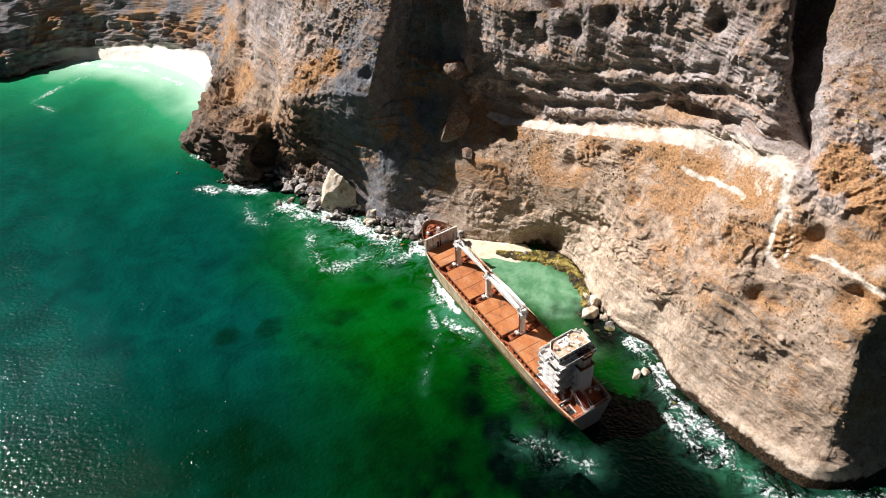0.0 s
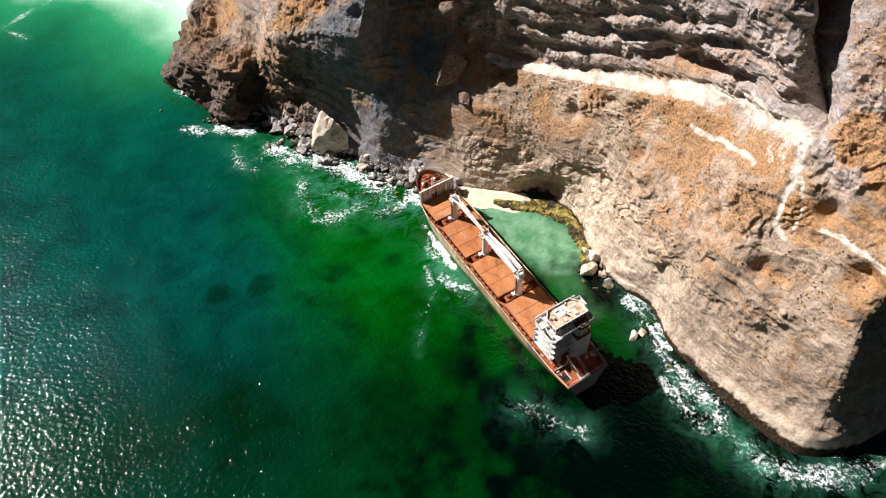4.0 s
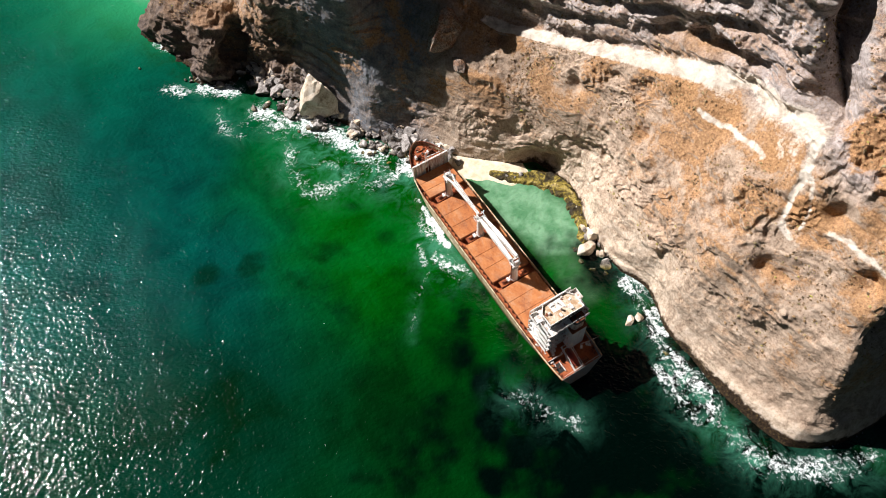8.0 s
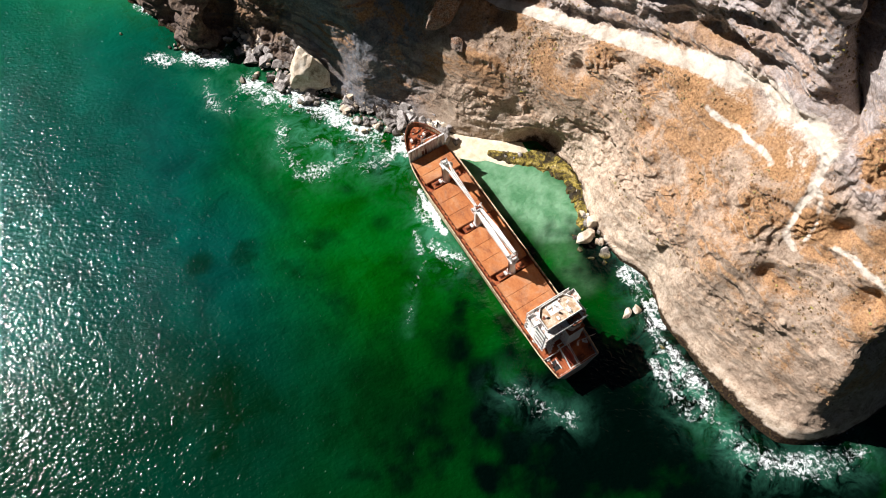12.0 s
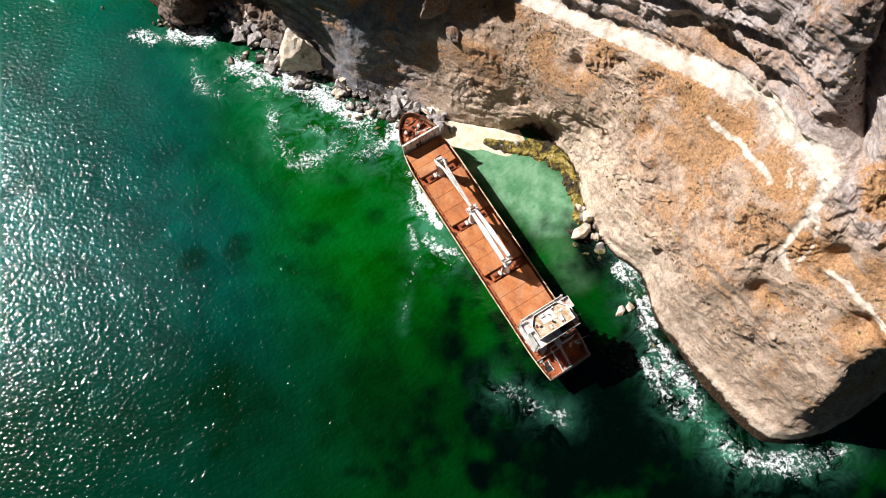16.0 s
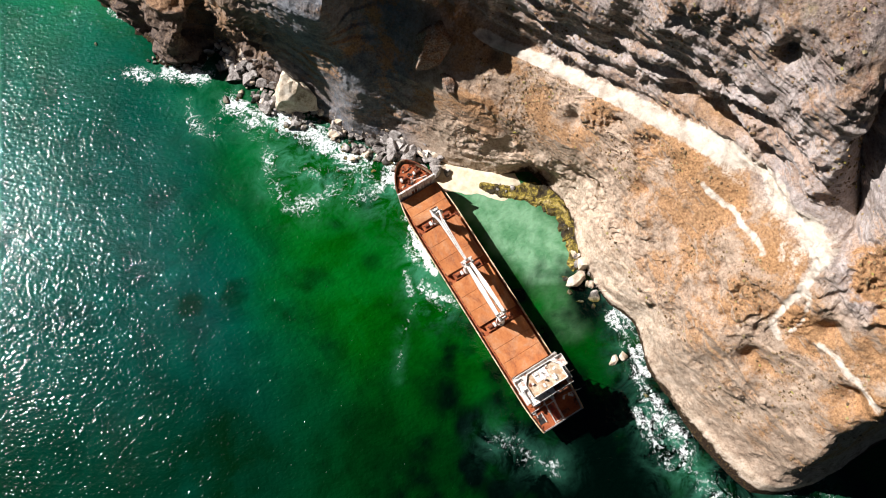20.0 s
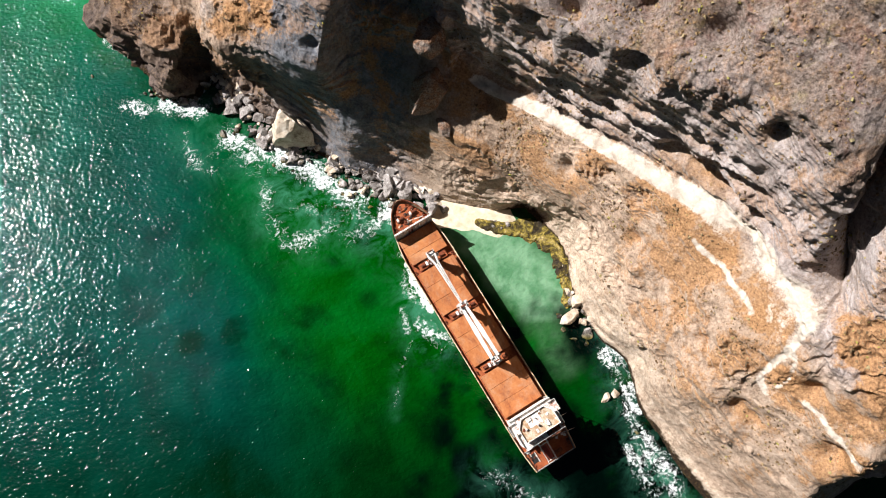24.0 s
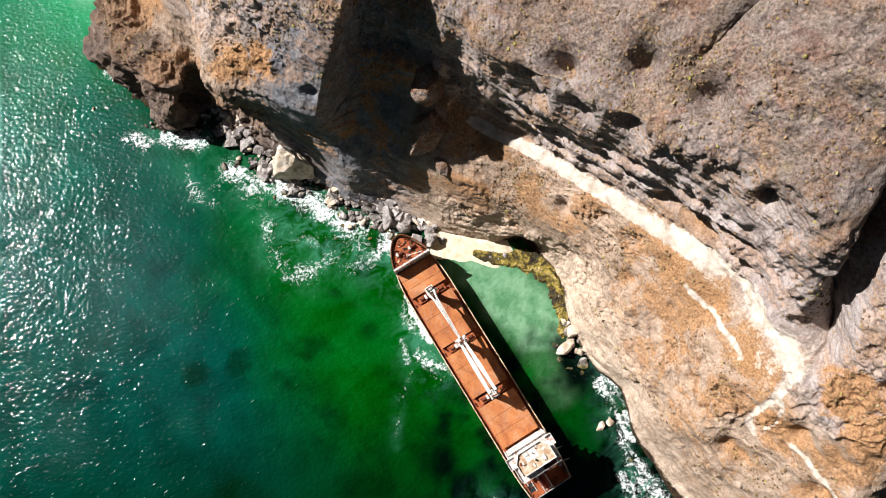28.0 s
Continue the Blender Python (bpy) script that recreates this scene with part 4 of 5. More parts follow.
def crane(name, x, jib_to, twin):
    bm = bmesh.new()
    bmesh.ops.create_cone(bm, cap_ends=True, segments=14, radius1=1.2, radius2=1.0, depth=9.6, matrix=Matrix.Translation((0, 0, 4.8)))
    root = part(name, bm, WHITE, ship, "white painted deck crane with a stowed jib")
    root.matrix_local = at_ship(x, 0.1, 10.0)
    part("post_foot", rod(bmesh.new(), (0, 0, 0), (0, 0, 0.5), 1.5, 1.35, 14), WHITE_RUSTY, root)
    part("slewing_ring", rod(bmesh.new(), (0, 0, 7.6), (0, 0, 8.0), 1.3, 1.3, 16), WHITE_RUSTY, root)
    part("head_platform", boxed(-1.3, 1.3, -1.5, 1.5, 9.6, 9.8, 0.03), WHITE_RUSTY, root)
    d = 1 if jib_to > 0 else -1
    for s in (1, -1):
        bm = bmesh.new()
        vs = [bm.verts.new(v) for v in ((-1.1 * d, s * 1.15, 8.2), (1.3 * d, s * 1.15, 8.2), (1.1 * d, s * 1.0, 10.6), (-0.2 * d, s * 0.95, 12.4), (-0.9 * d, s * 0.95, 12.4))]
        bm.faces.new(vs)
        bmesh.ops.solidify(bm, geom=bm.faces[:], thickness=0.22)
        part("cheek_plate", bm, WHITE, root)
    part("sheave_axle", rod(bmesh.new(), (-0.5 * d, -1.1, 12.1), (-0.5 * d, 1.1, 12.1), 0.22, sides=10), DARK_RUST, root)
    part("winch_house", boxed(-1.0, 1.0, -0.85, 0.85, 9.8, 11.0, 0.08), WHITE_RUSTY, root)
    part("driver_cab", boxed(0.9 * d - 0.5, 0.9 * d + 0.5, -2.2, -1.25, 8.4, 10.2, 0.08), WHITE_RUSTY, root)
    part("access_ladder", boxed(-0.25, 0.25, 1.15, 1.3, 0.4, 9.4), DARK_RUST, root)
    z0, z1, L = 11.0, 10.6, jib_to
    jib = root
    if twin:
        for s in (1, -1):
            bm = bmesh.new()
            a = [bm.verts.new((d * 0.8, s * 1.05 + dy, z0 + dz)) for dy, dz in ((-0.5, -0.6), (0.5, -0.6), (0.5, 0.6), (-0.5, 0.6))]
            m_ = [bm.verts.new((L * 0.55, s * 0.85 + dy, z0 + dz)) for dy, dz in ((-0.72, -0.75), (0.72, -0.75), (0.72, 0.75), (-0.72, 0.75))]
            b_ = [bm.verts.new((L, s * 0.72 + dy, z1 + dz)) for dy, dz in ((-0.4, -0.4), (0.4, -0.4), (0.4, 0.4), (-0.4, 0.4))]
            for p_, q_ in ((a, m_), (m_, b_)):
                for j in range(4):
                    bm.faces.new((p_[j], q_[j], q_[(j + 1) % 4], p_[(j + 1) % 4]))
            bm.faces.new(a)
            bm.faces.new(b_[::-1])
            bmesh.ops.recalc_face_normals(bm, faces=bm.faces)
            part("jib_beam", bm, WHITE, jib, "white box-section jib beam")
        for q in (0.2, 0.45, 0.7, 0.9):
            part("jib_brace", rod(bmesh.new(), (L * q, -0.9, z0), (L * q, 0.9, z0), 0.14, sides=6), WHITE_RUSTY, jib)
    else:
        for s in (1, -1):
            part("jib_leg", rod(bmesh.new(), (d * 0.6, s * 1.15, z0), (L * 0.27, s * 0.25, z0), 0.34, 0.42, 8), WHITE, jib)
        bm = bmesh.new()
        a = [bm.verts.new((L * 0.22, dy, z0 + dz)) for dy, dz in ((-0.85, -0.6), (0.85, -0.6), (0.85, 0.6), (-0.85, 0.6))]
        b_ = [bm.verts.new((L, dy, z1 + dz)) for dy, dz in ((-0.36, -0.3), (0.36, -0.3), (0.36, 0.3), (-0.36, 0.3))]
        for j in range(4):
            bm.faces.new((a[j], b_[j], b_[(j + 1) % 4], a[(j + 1) % 4]))
        bm.faces.new(a)
        bm.faces.new(b_[::-1])
        bmesh.ops.recalc_face_normals(bm, faces=bm.faces)
        part("jib_beam", bm, WHITE, jib, "tapered white jib beam")
    for s in (-0.35, 0.35):
        part("hoist_cable", rod(bmesh.new(), (-0.5 * d, s, 12.2), (L * 0.97, s * 0.5, z1 + 0.4), 0.045, sides=5), BLACK, jib)
    part("jib_tip_sheave", rod(bmesh.new(), (L, -0.35, z1), (L, 0.35, z1), 0.4, sides=10), WHITE_RUSTY, jib)
    return root


crane("deck_crane", 25.4, -18.6, False)
crane("deck_crane", -14.0, 18.8, True)
mid_crane = part("crane_mast", rod(bmesh.new(), (0, 0, 0), (0, 0, 9.6), 1.15, 0.98, 14), WHITE, ship, "white steel mast that carries the jib tips")
mid_crane.matrix_local = at_ship(5.8, 0.1, 10.0)
part("post_foot", rod(bmesh.new(), (0, 0, 0), (0, 0, 0.5), 1.5, 1.35, 14), WHITE_RUSTY, mid_crane)
part("jib_rest", boxed(-1.2, 1.2, -1.9, 1.9, 9.6, 9.9, 0.04), WHITE_RUSTY, mid_crane)
for s in (1, -1):
    part("rest_horn", rod(bmesh.new(), (0.4, s * 1.5, 9.9), (0.6, s * 1.8, 11.6), 0.16, sides=6), WHITE, mid_crane)
    part("head_plate", boxed(-0.9, 0.5, s * 1.0 - 0.1, s * 1.0 + 0.1, 9.9, 12.0, 0.03), WHITE_RUSTY, mid_crane)
part("head_sheave", rod(bmesh.new(), (-0.4, -1.0, 11.5), (-0.4, 1.0, 11.5), 0.35, sides=10), DARK_RUST, mid_crane)

# ---- superstructure ----
block = ship
TIER = 3.1
front, back = -31.9, -39.2
for n in range(5):
    z = 8.0 + TIER * n
    tier = part("deckhouse_tier", boxed(back, front, -5.6, 5.6, z, z + TIER - 0.14, 0.05), WHITE, ship, "white painted deckhouse tier with rust stains")
    part("tier_deck", boxed(back - 1.3, front - (0.0 if n < 4 else 0.2), -7.2, 7.2, z + TIER - 0.14, z + TIER, 0.02), WHITE_RUSTY, tier)
    for s in (1, -1):
        part("side_screen", boxed(back - 1.2, back + 3.6, s * 7.1 - 0.06, s * 7.1 + 0.06, z + TIER, z + TIER + 1.05), WHITE, tier)
        for q in range(4):
            part("deck_post", rod(bmesh.new(), (back + 0.2 + 2.5 * q, s * 7.0, z), (back + 0.2 + 2.5 * q, s * 7.0, z + TIER - 0.14), 0.09, sides=6), WHITE, tier)
    part("front_screen", boxed(front - 0.1, front + 0.05, -7.2, 7.2, z + TIER - 0.1, z + TIER + 0.9), WHITE, tier)
    win = mesh_of(boxed(-0.04, 0.04, -0.36, 0.36, -0.4, 0.4, 0.02), "window", GLASS)
    for q in range(6):
        if q < 4:
            for s in (1, -1):
                alike("window", win, tier, at_ship(back + 1.2 + 1.9 * q, s * 5.62, z + 1.6, rz=90))
    part("aft_door", boxed(back - 0.06, back + 0.02, 3.0, 3.9, z + 0.1, z + 2.1), DARK_RUST, tier)
# wheelhouse with cut corners
z = 8.0 + TIER * 5
WH = [(-33.1, 3.8), (-33.1, -3.8), (-35.4, -5.7), (-39.5, -5.7), (-39.5, 5.7), (-35.4, 5.7)]


def grow(points, g):
    cx, cy = -36.0, 0.0
    return [(cx + (x - cx) * (1 + g / abs(4.0)), cy + (y - cy) * (1 + g / 6.0)) for x, y in points]


wheel = part("wheelhouse", prism(WH, z, z + 2.3), WHITE, block, "white wheelhouse with dark broken windows")
win = mesh_of(boxed(-0.05, 0.05, -0.5, 0.5, -0.45, 0.45, 0.02), "bridge_window", GLASS)
for i in range(6):
    (ax, ay), (bx, by) = WH[i], WH[(i + 1) % 6]
    length = math.hypot(bx - ax, by - ay)
    count = max(2, int(length / 1.35))
    for q in range(count):
        t = (q + 0.5) / count
        turn = math.degrees(math.atan2(by - ay, bx - ax)) - 90
        alike("bridge_window", win, wheel, at_ship(ax + (bx - ax) * t, ay + (by - ay) * t, z + 1.45, rz=turn))
roof = part("bridge_roof", prism(grow(WH, 0.12), z + 2.3, z + 2.5), ROOF, block, "flaked cream and brown bridge roof")
ring = grow(WH, 0.12)
for i in range(6):
    (ax, ay), (bx, by) = ring[i], ring[(i + 1) % 6]
    a, b_ = Vector((ax, ay, 0)), Vector((bx, by, 0))
    m = Matrix.Translation((a + b_) / 2 + Vector((0, 0, z + 2.5))) @ Matrix.Rotation(math.atan2(by - ay, bx - ax), 4, "Z")
    bm = boxed(-(b_ - a).length / 2, (b_ - a).length / 2, -0.09, 0.09, 0, 0.75)
    bm.transform(m)
    part("parapet", bm, WHITE, roof)
for x, y, a, b_, h in ((-34.2, 1.8, 0.5, 0.6, 0.5), (-37.6, -2.6, 0.9, 0.5, 0.7), (-36.2, 3.9, 0.3, 0.3, 0.9), (-38.2, 1.2, 0.6, 0.35, 0.4), (-33.6, -2.2, 0.35, 0.35, 0.3), (-36.8, 0.2, 0.25, 0.25, 1.3)):
    part("roof_locker", boxed(x - a, x + a, y - b_, y + b_, z + 2.5, z + 2.5 + h, 0.04), WHITE_RUSTY, roof)
roof_seed = random.Random(9)
for n in range(16):
    x, y = roof_seed.uniform(-39.0, -33.2), roof_seed.uniform(-5.4, 5.4)
    a, b_, c_ = roof_seed.uniform(0.12, 0.75), roof_seed.uniform(0.08, 0.5), roof_seed.uniform(0.03, 0.22)
    bm = boxed(-a, a, -b_, b_, 0, c_, 0.02)
    bmesh.ops.rotate(bm, matrix=Matrix.Rotation(roof_seed.uniform(0, 3), 3, "Z"), verts=bm.verts)
    bmesh.ops.translate(bm, vec=(x, y, z + 2.5), verts=bm.verts)
    if abs(y) < 3.4 or x < -35.2:
        part("roof_scrap", bm, (DARK_RUST, ROOF, WHITE_RUSTY)[n % 3], roof)
part("roof_panel", boxed(-36.6, -33.4, -1.6, 2.6, z + 2.5, z + 2.58, 0.02), WHITE, roof, "pale flaked panel on the roof")
part("fallen_mast", rod(bmesh.new(), (-38.9, -3.0, z + 2.7), (-33.8, 1.0, z + 2.75), 0.16, 0.1, 8), WHITE_RUSTY, roof)
part("compass_stand", rod(bmesh.new(), (-34.6, 0, z + 2.5), (-34.6, 0, z + 3.7), 0.2, 0.14, 8), WHITE, roof)
for s in (1, -1):
    wing = part("bridge_wing", boxed(-36.4, -32.9, s * 7.0 - 1.2, s * 7.0 + 1.2, z - 0.1, z + 0.05), WHITE_RUSTY, block)
    for x0, x1, y0, y1 in ((-36.4, -32.9, s * 8.15 - 0.05, s * 8.15 + 0.05), (-33.0, -32.9, s * 7.0 - 1.2, s * 7.0 + 1.2), (-36.4, -36.3, s * 7.0 - 1.2, s * 7.0 + 1.2)):
        part("wing_screen", boxed(x0, x1, y0, y1, z + 0.05, z + 1.1), WHITE, wing)
part("aft_bridge_deck", boxed(-41.6, -39.6, -6.9, 6.9, z - 0.12, z + 0.02), WHITE_RUSTY, block)
part("aft_rail", rod(bmesh.new(), (-41.5, -6.8, z + 1.0), (-41.5, 6.8, z + 1.0), 0.05, sides=6), WHITE, block)
post_w = mesh_of(rod(bmesh.new(), (0, 0, 0), (0, 0, 1.0), 0.045, sides=6), "rail_post", WHITE)
for q in range(9):
    alike("rail_post", post_w, block, at_ship(-41.5, -6.8 + 1.7 * q, z))
# stairs on the port side between tiers
for n in range(4):
    bm = bmesh.new()
    for q in range(9):
        box(bm, back - 0.9 - 0.26 * q, back - 0.62 - 0.26 * q, 4.2, 5.2, 8.0 + TIER * (n + 1) - 0.3 * (q + 1), 8.06 + TIER * (n + 1) - 0.3 * (q + 1))
    part("outside_stair", bm, WHITE_RUSTY, block)
# funnel
casing = part("engine_casing", boxed(-42.7, -39.3, -5.6, -0.4, 8.0, 19.4, 0.05), FUNNEL, ship, "white engine casing behind the deckhouse with a painted-in blue sky tint")
part("casing_top", boxed(-42.9, -39.2, -5.8, -0.2, 19.4, 19.55, 0.02), DARK_RUST, casing)
panel_rib = mesh_of(boxed(-0.05, 0.05, -0.05, 0.05, 0, 10.8), "panel_rib", FUNNEL)
for q in range(4):
    alike("panel_rib", panel_rib, casing, at_ship(-40.0 - 0.75 * q, -0.37, 8.3))
    alike("panel_rib", panel_rib, casing, at_ship(-42.73, -1.3 - 1.1 * q, 8.3))
funnel = part("funnel", prism([(-39.6, -1.0), (-39.6, -5.2), (-41.4, -5.2), (-42.2, -4.4), (-42.2, -1.8), (-41.4, -1.0)], 19.55, 24.0), WHITE_RUSTY, ship, "rust-stained white funnel with a black top")
part("funnel_band", prism([(-39.54, -0.94), (-39.54, -5.26), (-41.43, -5.26), (-42.26, -4.43), (-42.26, -1.77), (-41.43, -0.94)], 23.0, 24.1), BLACK, funnel, "blackened funnel top")
part("funnel_cap", prism([(-39.7, -1.1), (-39.7, -5.1), (-41.35, -5.1), (-42.1, -4.35), (-42.1, -1.85), (-41.35, -1.1)], 24.1, 24.2), DARK_RUST, funnel)
for x, y, h in ((-40.4, -2.2, 0.9), (-41.0, -3.6, 0.7), (-41.4, -2.4, 0.6)):
    part("exhaust_pipe", rod(bmesh.new(), (x, y, 24.15), (x, y, 24.2 + h), 0.36, 0.33, 10), BLACK, funnel)
# stern: boat on its slip, winch, rails, deck holes
boat = new("lifeboat")
boat.matrix_world = ship.matrix_world @ at_ship(-46.1, 0.9, 10.6, ry=-24)
tagged(boat, "red rusted lifeboat on a tilted launching frame", "lifeboat")
bm = bmesh.new()
rings = []
for i, x in enumerate(np.linspace(-2.9, 2.9, 11)):
    w = 1.05 * (1 - abs(x / 3.05) ** 3) ** 0.6
    rings.append([bm.verts.new((x, w * math.cos(a), 0.85 * math.sin(a) * (1 if math.sin(a) < 0 else 0.8))) for a in np.linspace(0, 2 * math.pi, 12, endpoint=False)])
for a, b_ in zip(rings, rings[1:]):
    for j in range(12):
        bm.faces.new((a[j], b_[j], b_[(j + 1) % 12], a[(j + 1) % 12]))
bm.faces.new(rings[0])
bm.faces.new(rings[-1][::-1])
bmesh.ops.recalc_face_normals(bm, faces=bm.faces)
BOAT = paint_mat("faded_red_boat", (0.36, 0.045, 0.025), (0.16, 0.05, 0.03), 0.6, 0.8, 1.0)
part("boat_hull", bm, BOAT, boat)
part("canopy", boxed(-1.6, 0.6, -0.6, 0.6, 0.5, 1.1, 0.2), BOAT, boat)
slip = part("launching_frame", boxed(-3.9, -3.66, -1.5, 1.5, -1.2, -0.95), WHITE_RUSTY, ship)
slip.matrix_local = at_ship(-46.1, 0.9, 10.6, ry=-24)
for s in (1, -1):
    part("slip_beam", boxed(-4.0, 4.2, s * 1.35 - 0.14, s * 1.35 + 0.14, -1.1, -0.75), WHITE, slip)
    part("slip_rail", rod(bmesh.new(), (-4.0, s * 1.5, 0.5), (4.2, s * 1.5, 0.5), 0.08, sides=6), WHITE, slip)
    for x in (-3.6, -1.0, 1.6, 4.0):
        part("slip_post", rod(bmesh.new(), (x, s * 1.5, -0.9), (x, s * 1.5, 0.5), 0.08, sides=6), WHITE, slip)
for x in (0.2, 4.1):
    part("cross_beam", boxed(x - 0.12, x + 0.12, -1.5, 1.5, -1.2, -0.95), WHITE_RUSTY, slip)
for s in (1, -1):
    part("davit_leg", rod(bmesh.new(), (-42.6, 0.9 + s * 1.5, 8.0), (-43.4, 0.9 + s * 1.5, 13.4), 0.16, sides=8), WHITE, ship)
    part("davit_brace", rod(bmesh.new(), (-45.6, 0.9 + s * 1.5, 8.0), (-43.4, 0.9 + s * 1.5, 13.0), 0.12, sides=8), WHITE, ship)
part("davit_head", rod(bmesh.new(), (-43.4, -0.8, 13.3), (-43.4, 2.6, 13.3), 0.14, sides=8), WHITE, ship)
# flat black plate for the hatch opening; the shade inside is only colour
part("deck_opening", boxed(-47.6, -44.6, 4.6, 6.6, 8.0, 8.1), BLACK, ship, "open deck hatch, its dark inside painted as a flat black plate")
part("opening_coaming", boxed(-47.8, -44.4, 4.4, 4.6, 8.0, 8.6), WHITE_RUSTY, ship)
part("mooring_winch", rod(bmesh.new(), (-48.0, -3.2, 8.9), (-48.0, -0.8, 8.9), 0.55, sides=12), DARK_RUST, ship)
part("winch_bed", boxed(-48.6, -47.4, -3.6, -0.4, 8.0, 8.4), DARK_RUST, ship)
part("stern_crosswall", boxed(-43.1, -42.95, 2.2, 7.9, 8.0, 9.2), WHITE_RUSTY, ship)
for q in range(7):
    alike("stern_rail_post", post_w, ship, at_ship(-49.6, -6.3 + 2.1 * q, 9.1))
part("stern_rail", rod(bmesh.new(), (-49.6, -6.5, 10.1), (-49.6, 6.5, 10.1), 0.05, sides=6), WHITE, ship)
part("broken_boom", rod(bmesh.new(), (-43.6, -3.9, 9.4), (-44.6, -10.2, 9.0), 0.1, 0.06, 6), WHITE_RUSTY, ship)
part("broken_boom", rod(bmesh.new(), (-38.4, -6.4, 20.0), (-38.8, -9.6, 19.2), 0.09, 0.06, 6), WHITE_RUSTY, ship)
aft_seed = random.Random(8)
for n in range(30):
    x, y = aft_seed.uniform(-48.8, -31.5), aft_seed.choice([aft_seed.uniform(5.9, 7.4), aft_seed.uniform(-7.4, -5.9)] if n % 3 else [aft_seed.uniform(3.0, 7), aft_seed.uniform(-7, -3)])
    if x > -42.8 and abs(y) < 5.9:
        continue
    a, b_, c_ = aft_seed.uniform(0.15, 0.6), aft_seed.uniform(0.1, 0.4), aft_seed.uniform(0.1, 0.7)
    bm = boxed(-a, a, -b_, b_, 0, c_, 0.03)
    bmesh.ops.rotate(bm, matrix=Matrix.Rotation(aft_seed.uniform(0, 3), 3, "Z"), verts=bm.verts)
    bmesh.ops.translate(bm, vec=(x, y, 8.0), verts=bm.verts)
    part("scrap_plate" if n % 2 else "deck_fitting", bm, aft_seed.choice([DARK_RUST, WHITE_RUSTY, DECK_RUST]), ship)

# ---- boulders ----
def rock_mesh(seed, cuts=20, levels=3):
    """A boulder of about a metre's reach, with planes broken off."""
    rng = random.Random(seed)
    bm = bmesh.new()
    bmesh.ops.create_icosphere(bm, subdivisions=levels, radius=1)
    off = Vector((rng.uniform(0, 50), rng.uniform(0, 50), rng.uniform(0, 50)))
    planes = [(Vector((rng.gauss(0, 1), rng.gauss(0, 1), rng.gauss(0, 1))).normalized(), rng.uniform(0.30, 0.62)) for _ in range(cuts)]
    for v in bm.verts:
        for n, d in planes:
            over = v.co.dot(n) - d
            if over > 0:
                v.co -= n * over
        v.co += v.co.normalized() * (0.06 * noise.noise(v.co * 1.7 + off) + 0.07 * noise.noise(v.co * 5.5 + off))
    return bm


k = Mat("shore_boulder_rock", 0.85, 0, 0.25)
rnd = k.t.nodes.new("ShaderNodeObjectInfo").outputs["Random"]
a, b = k.noise(0.5, 7, 0.68, 0.3), k.noise(2.5, 6, 0.72)
c = k.ramp(k.math("ADD", k.math("MULTIPLY", a, 0.6), k.math("MULTIPLY", b, 0.4)), (0.38, (0.05, 0.043, 0.04)), (0.47, (0.30, 0.27, 0.25)), (0.60, (0.60, 0.56, 0.53)))
c = k.mix(k.math("MULTIPLY", rnd, 0.5), c, k.ramp(b, (0.35, (0.03, 0.026, 0.024)), (0.65, (0.15, 0.12, 0.10))))
sp = k.t.nodes.new("ShaderNodeSeparateXYZ")
k.link(k.place(), sp.inputs[0])
low = k.ramp(k.math("DIVIDE", k.math("ADD", sp.outputs[2], k.math("MULTIPLY", a, 1.2)), 6.0), (0.16, 1.0), (0.34, 0.0))
c = k.mix(low, c, k.ramp(a, (0.42, (0.02, 0.016, 0.012)), (0.56, (0.10, 0.085, 0.02)), (0.68, (0.30, 0.22, 0.04))))
BOULDER = k.done(c, normal=k.bump(b, 0.8, 0.2, k.bump(a, 0.5, 0.4)))
k = Mat("pale_boulder_rock", 0.9, 0, 0.15)
a, b = k.noise(0.35, 7, 0.68, 0.4), k.noise(2.2, 6, 0.72)
c = k.ramp(k.math("ADD", k.math("MULTIPLY", a, 0.65), k.math("MULTIPLY", b, 0.35)), (0.36, (0.28, 0.20, 0.14)), (0.47, (0.58, 0.47, 0.35)), (0.60, (0.76, 0.68, 0.57)))
PALE = k.done(c, normal=k.bump(b, 0.6, 0.2, k.bump(a, 0.5, 0.5)))

stones = [mesh_of(rock_mesh(s), "boulder", BOULDER) for s in range(9)]
pales = [mesh_of(rock_mesh(s + 40), "boulder", PALE) for s in range(4)]
rng = random.Random(11)


rubble = []


def boulder(x, y, z, sx, sy, sz, pale=False, label="grey weathered boulder on the wet shore", turn=None):
    mesh = rng.choice(pales if pale else stones)
    m = Matrix.LocRotScale((x, y, z), Euler((rng.uniform(-0.4, 0.4), rng.uniform(-0.4, 0.4), rng.uniform(0, 6.3) if turn is None else turn)), (sx, sy, sz))
    if max(sx, sy) < 1.5:
        rubble.append((mesh, m))
        return None
    ob = new("boulder", mesh)
    ob.matrix_world = m
    return tagged(ob, label, "boulder", group="boulders along the shore")


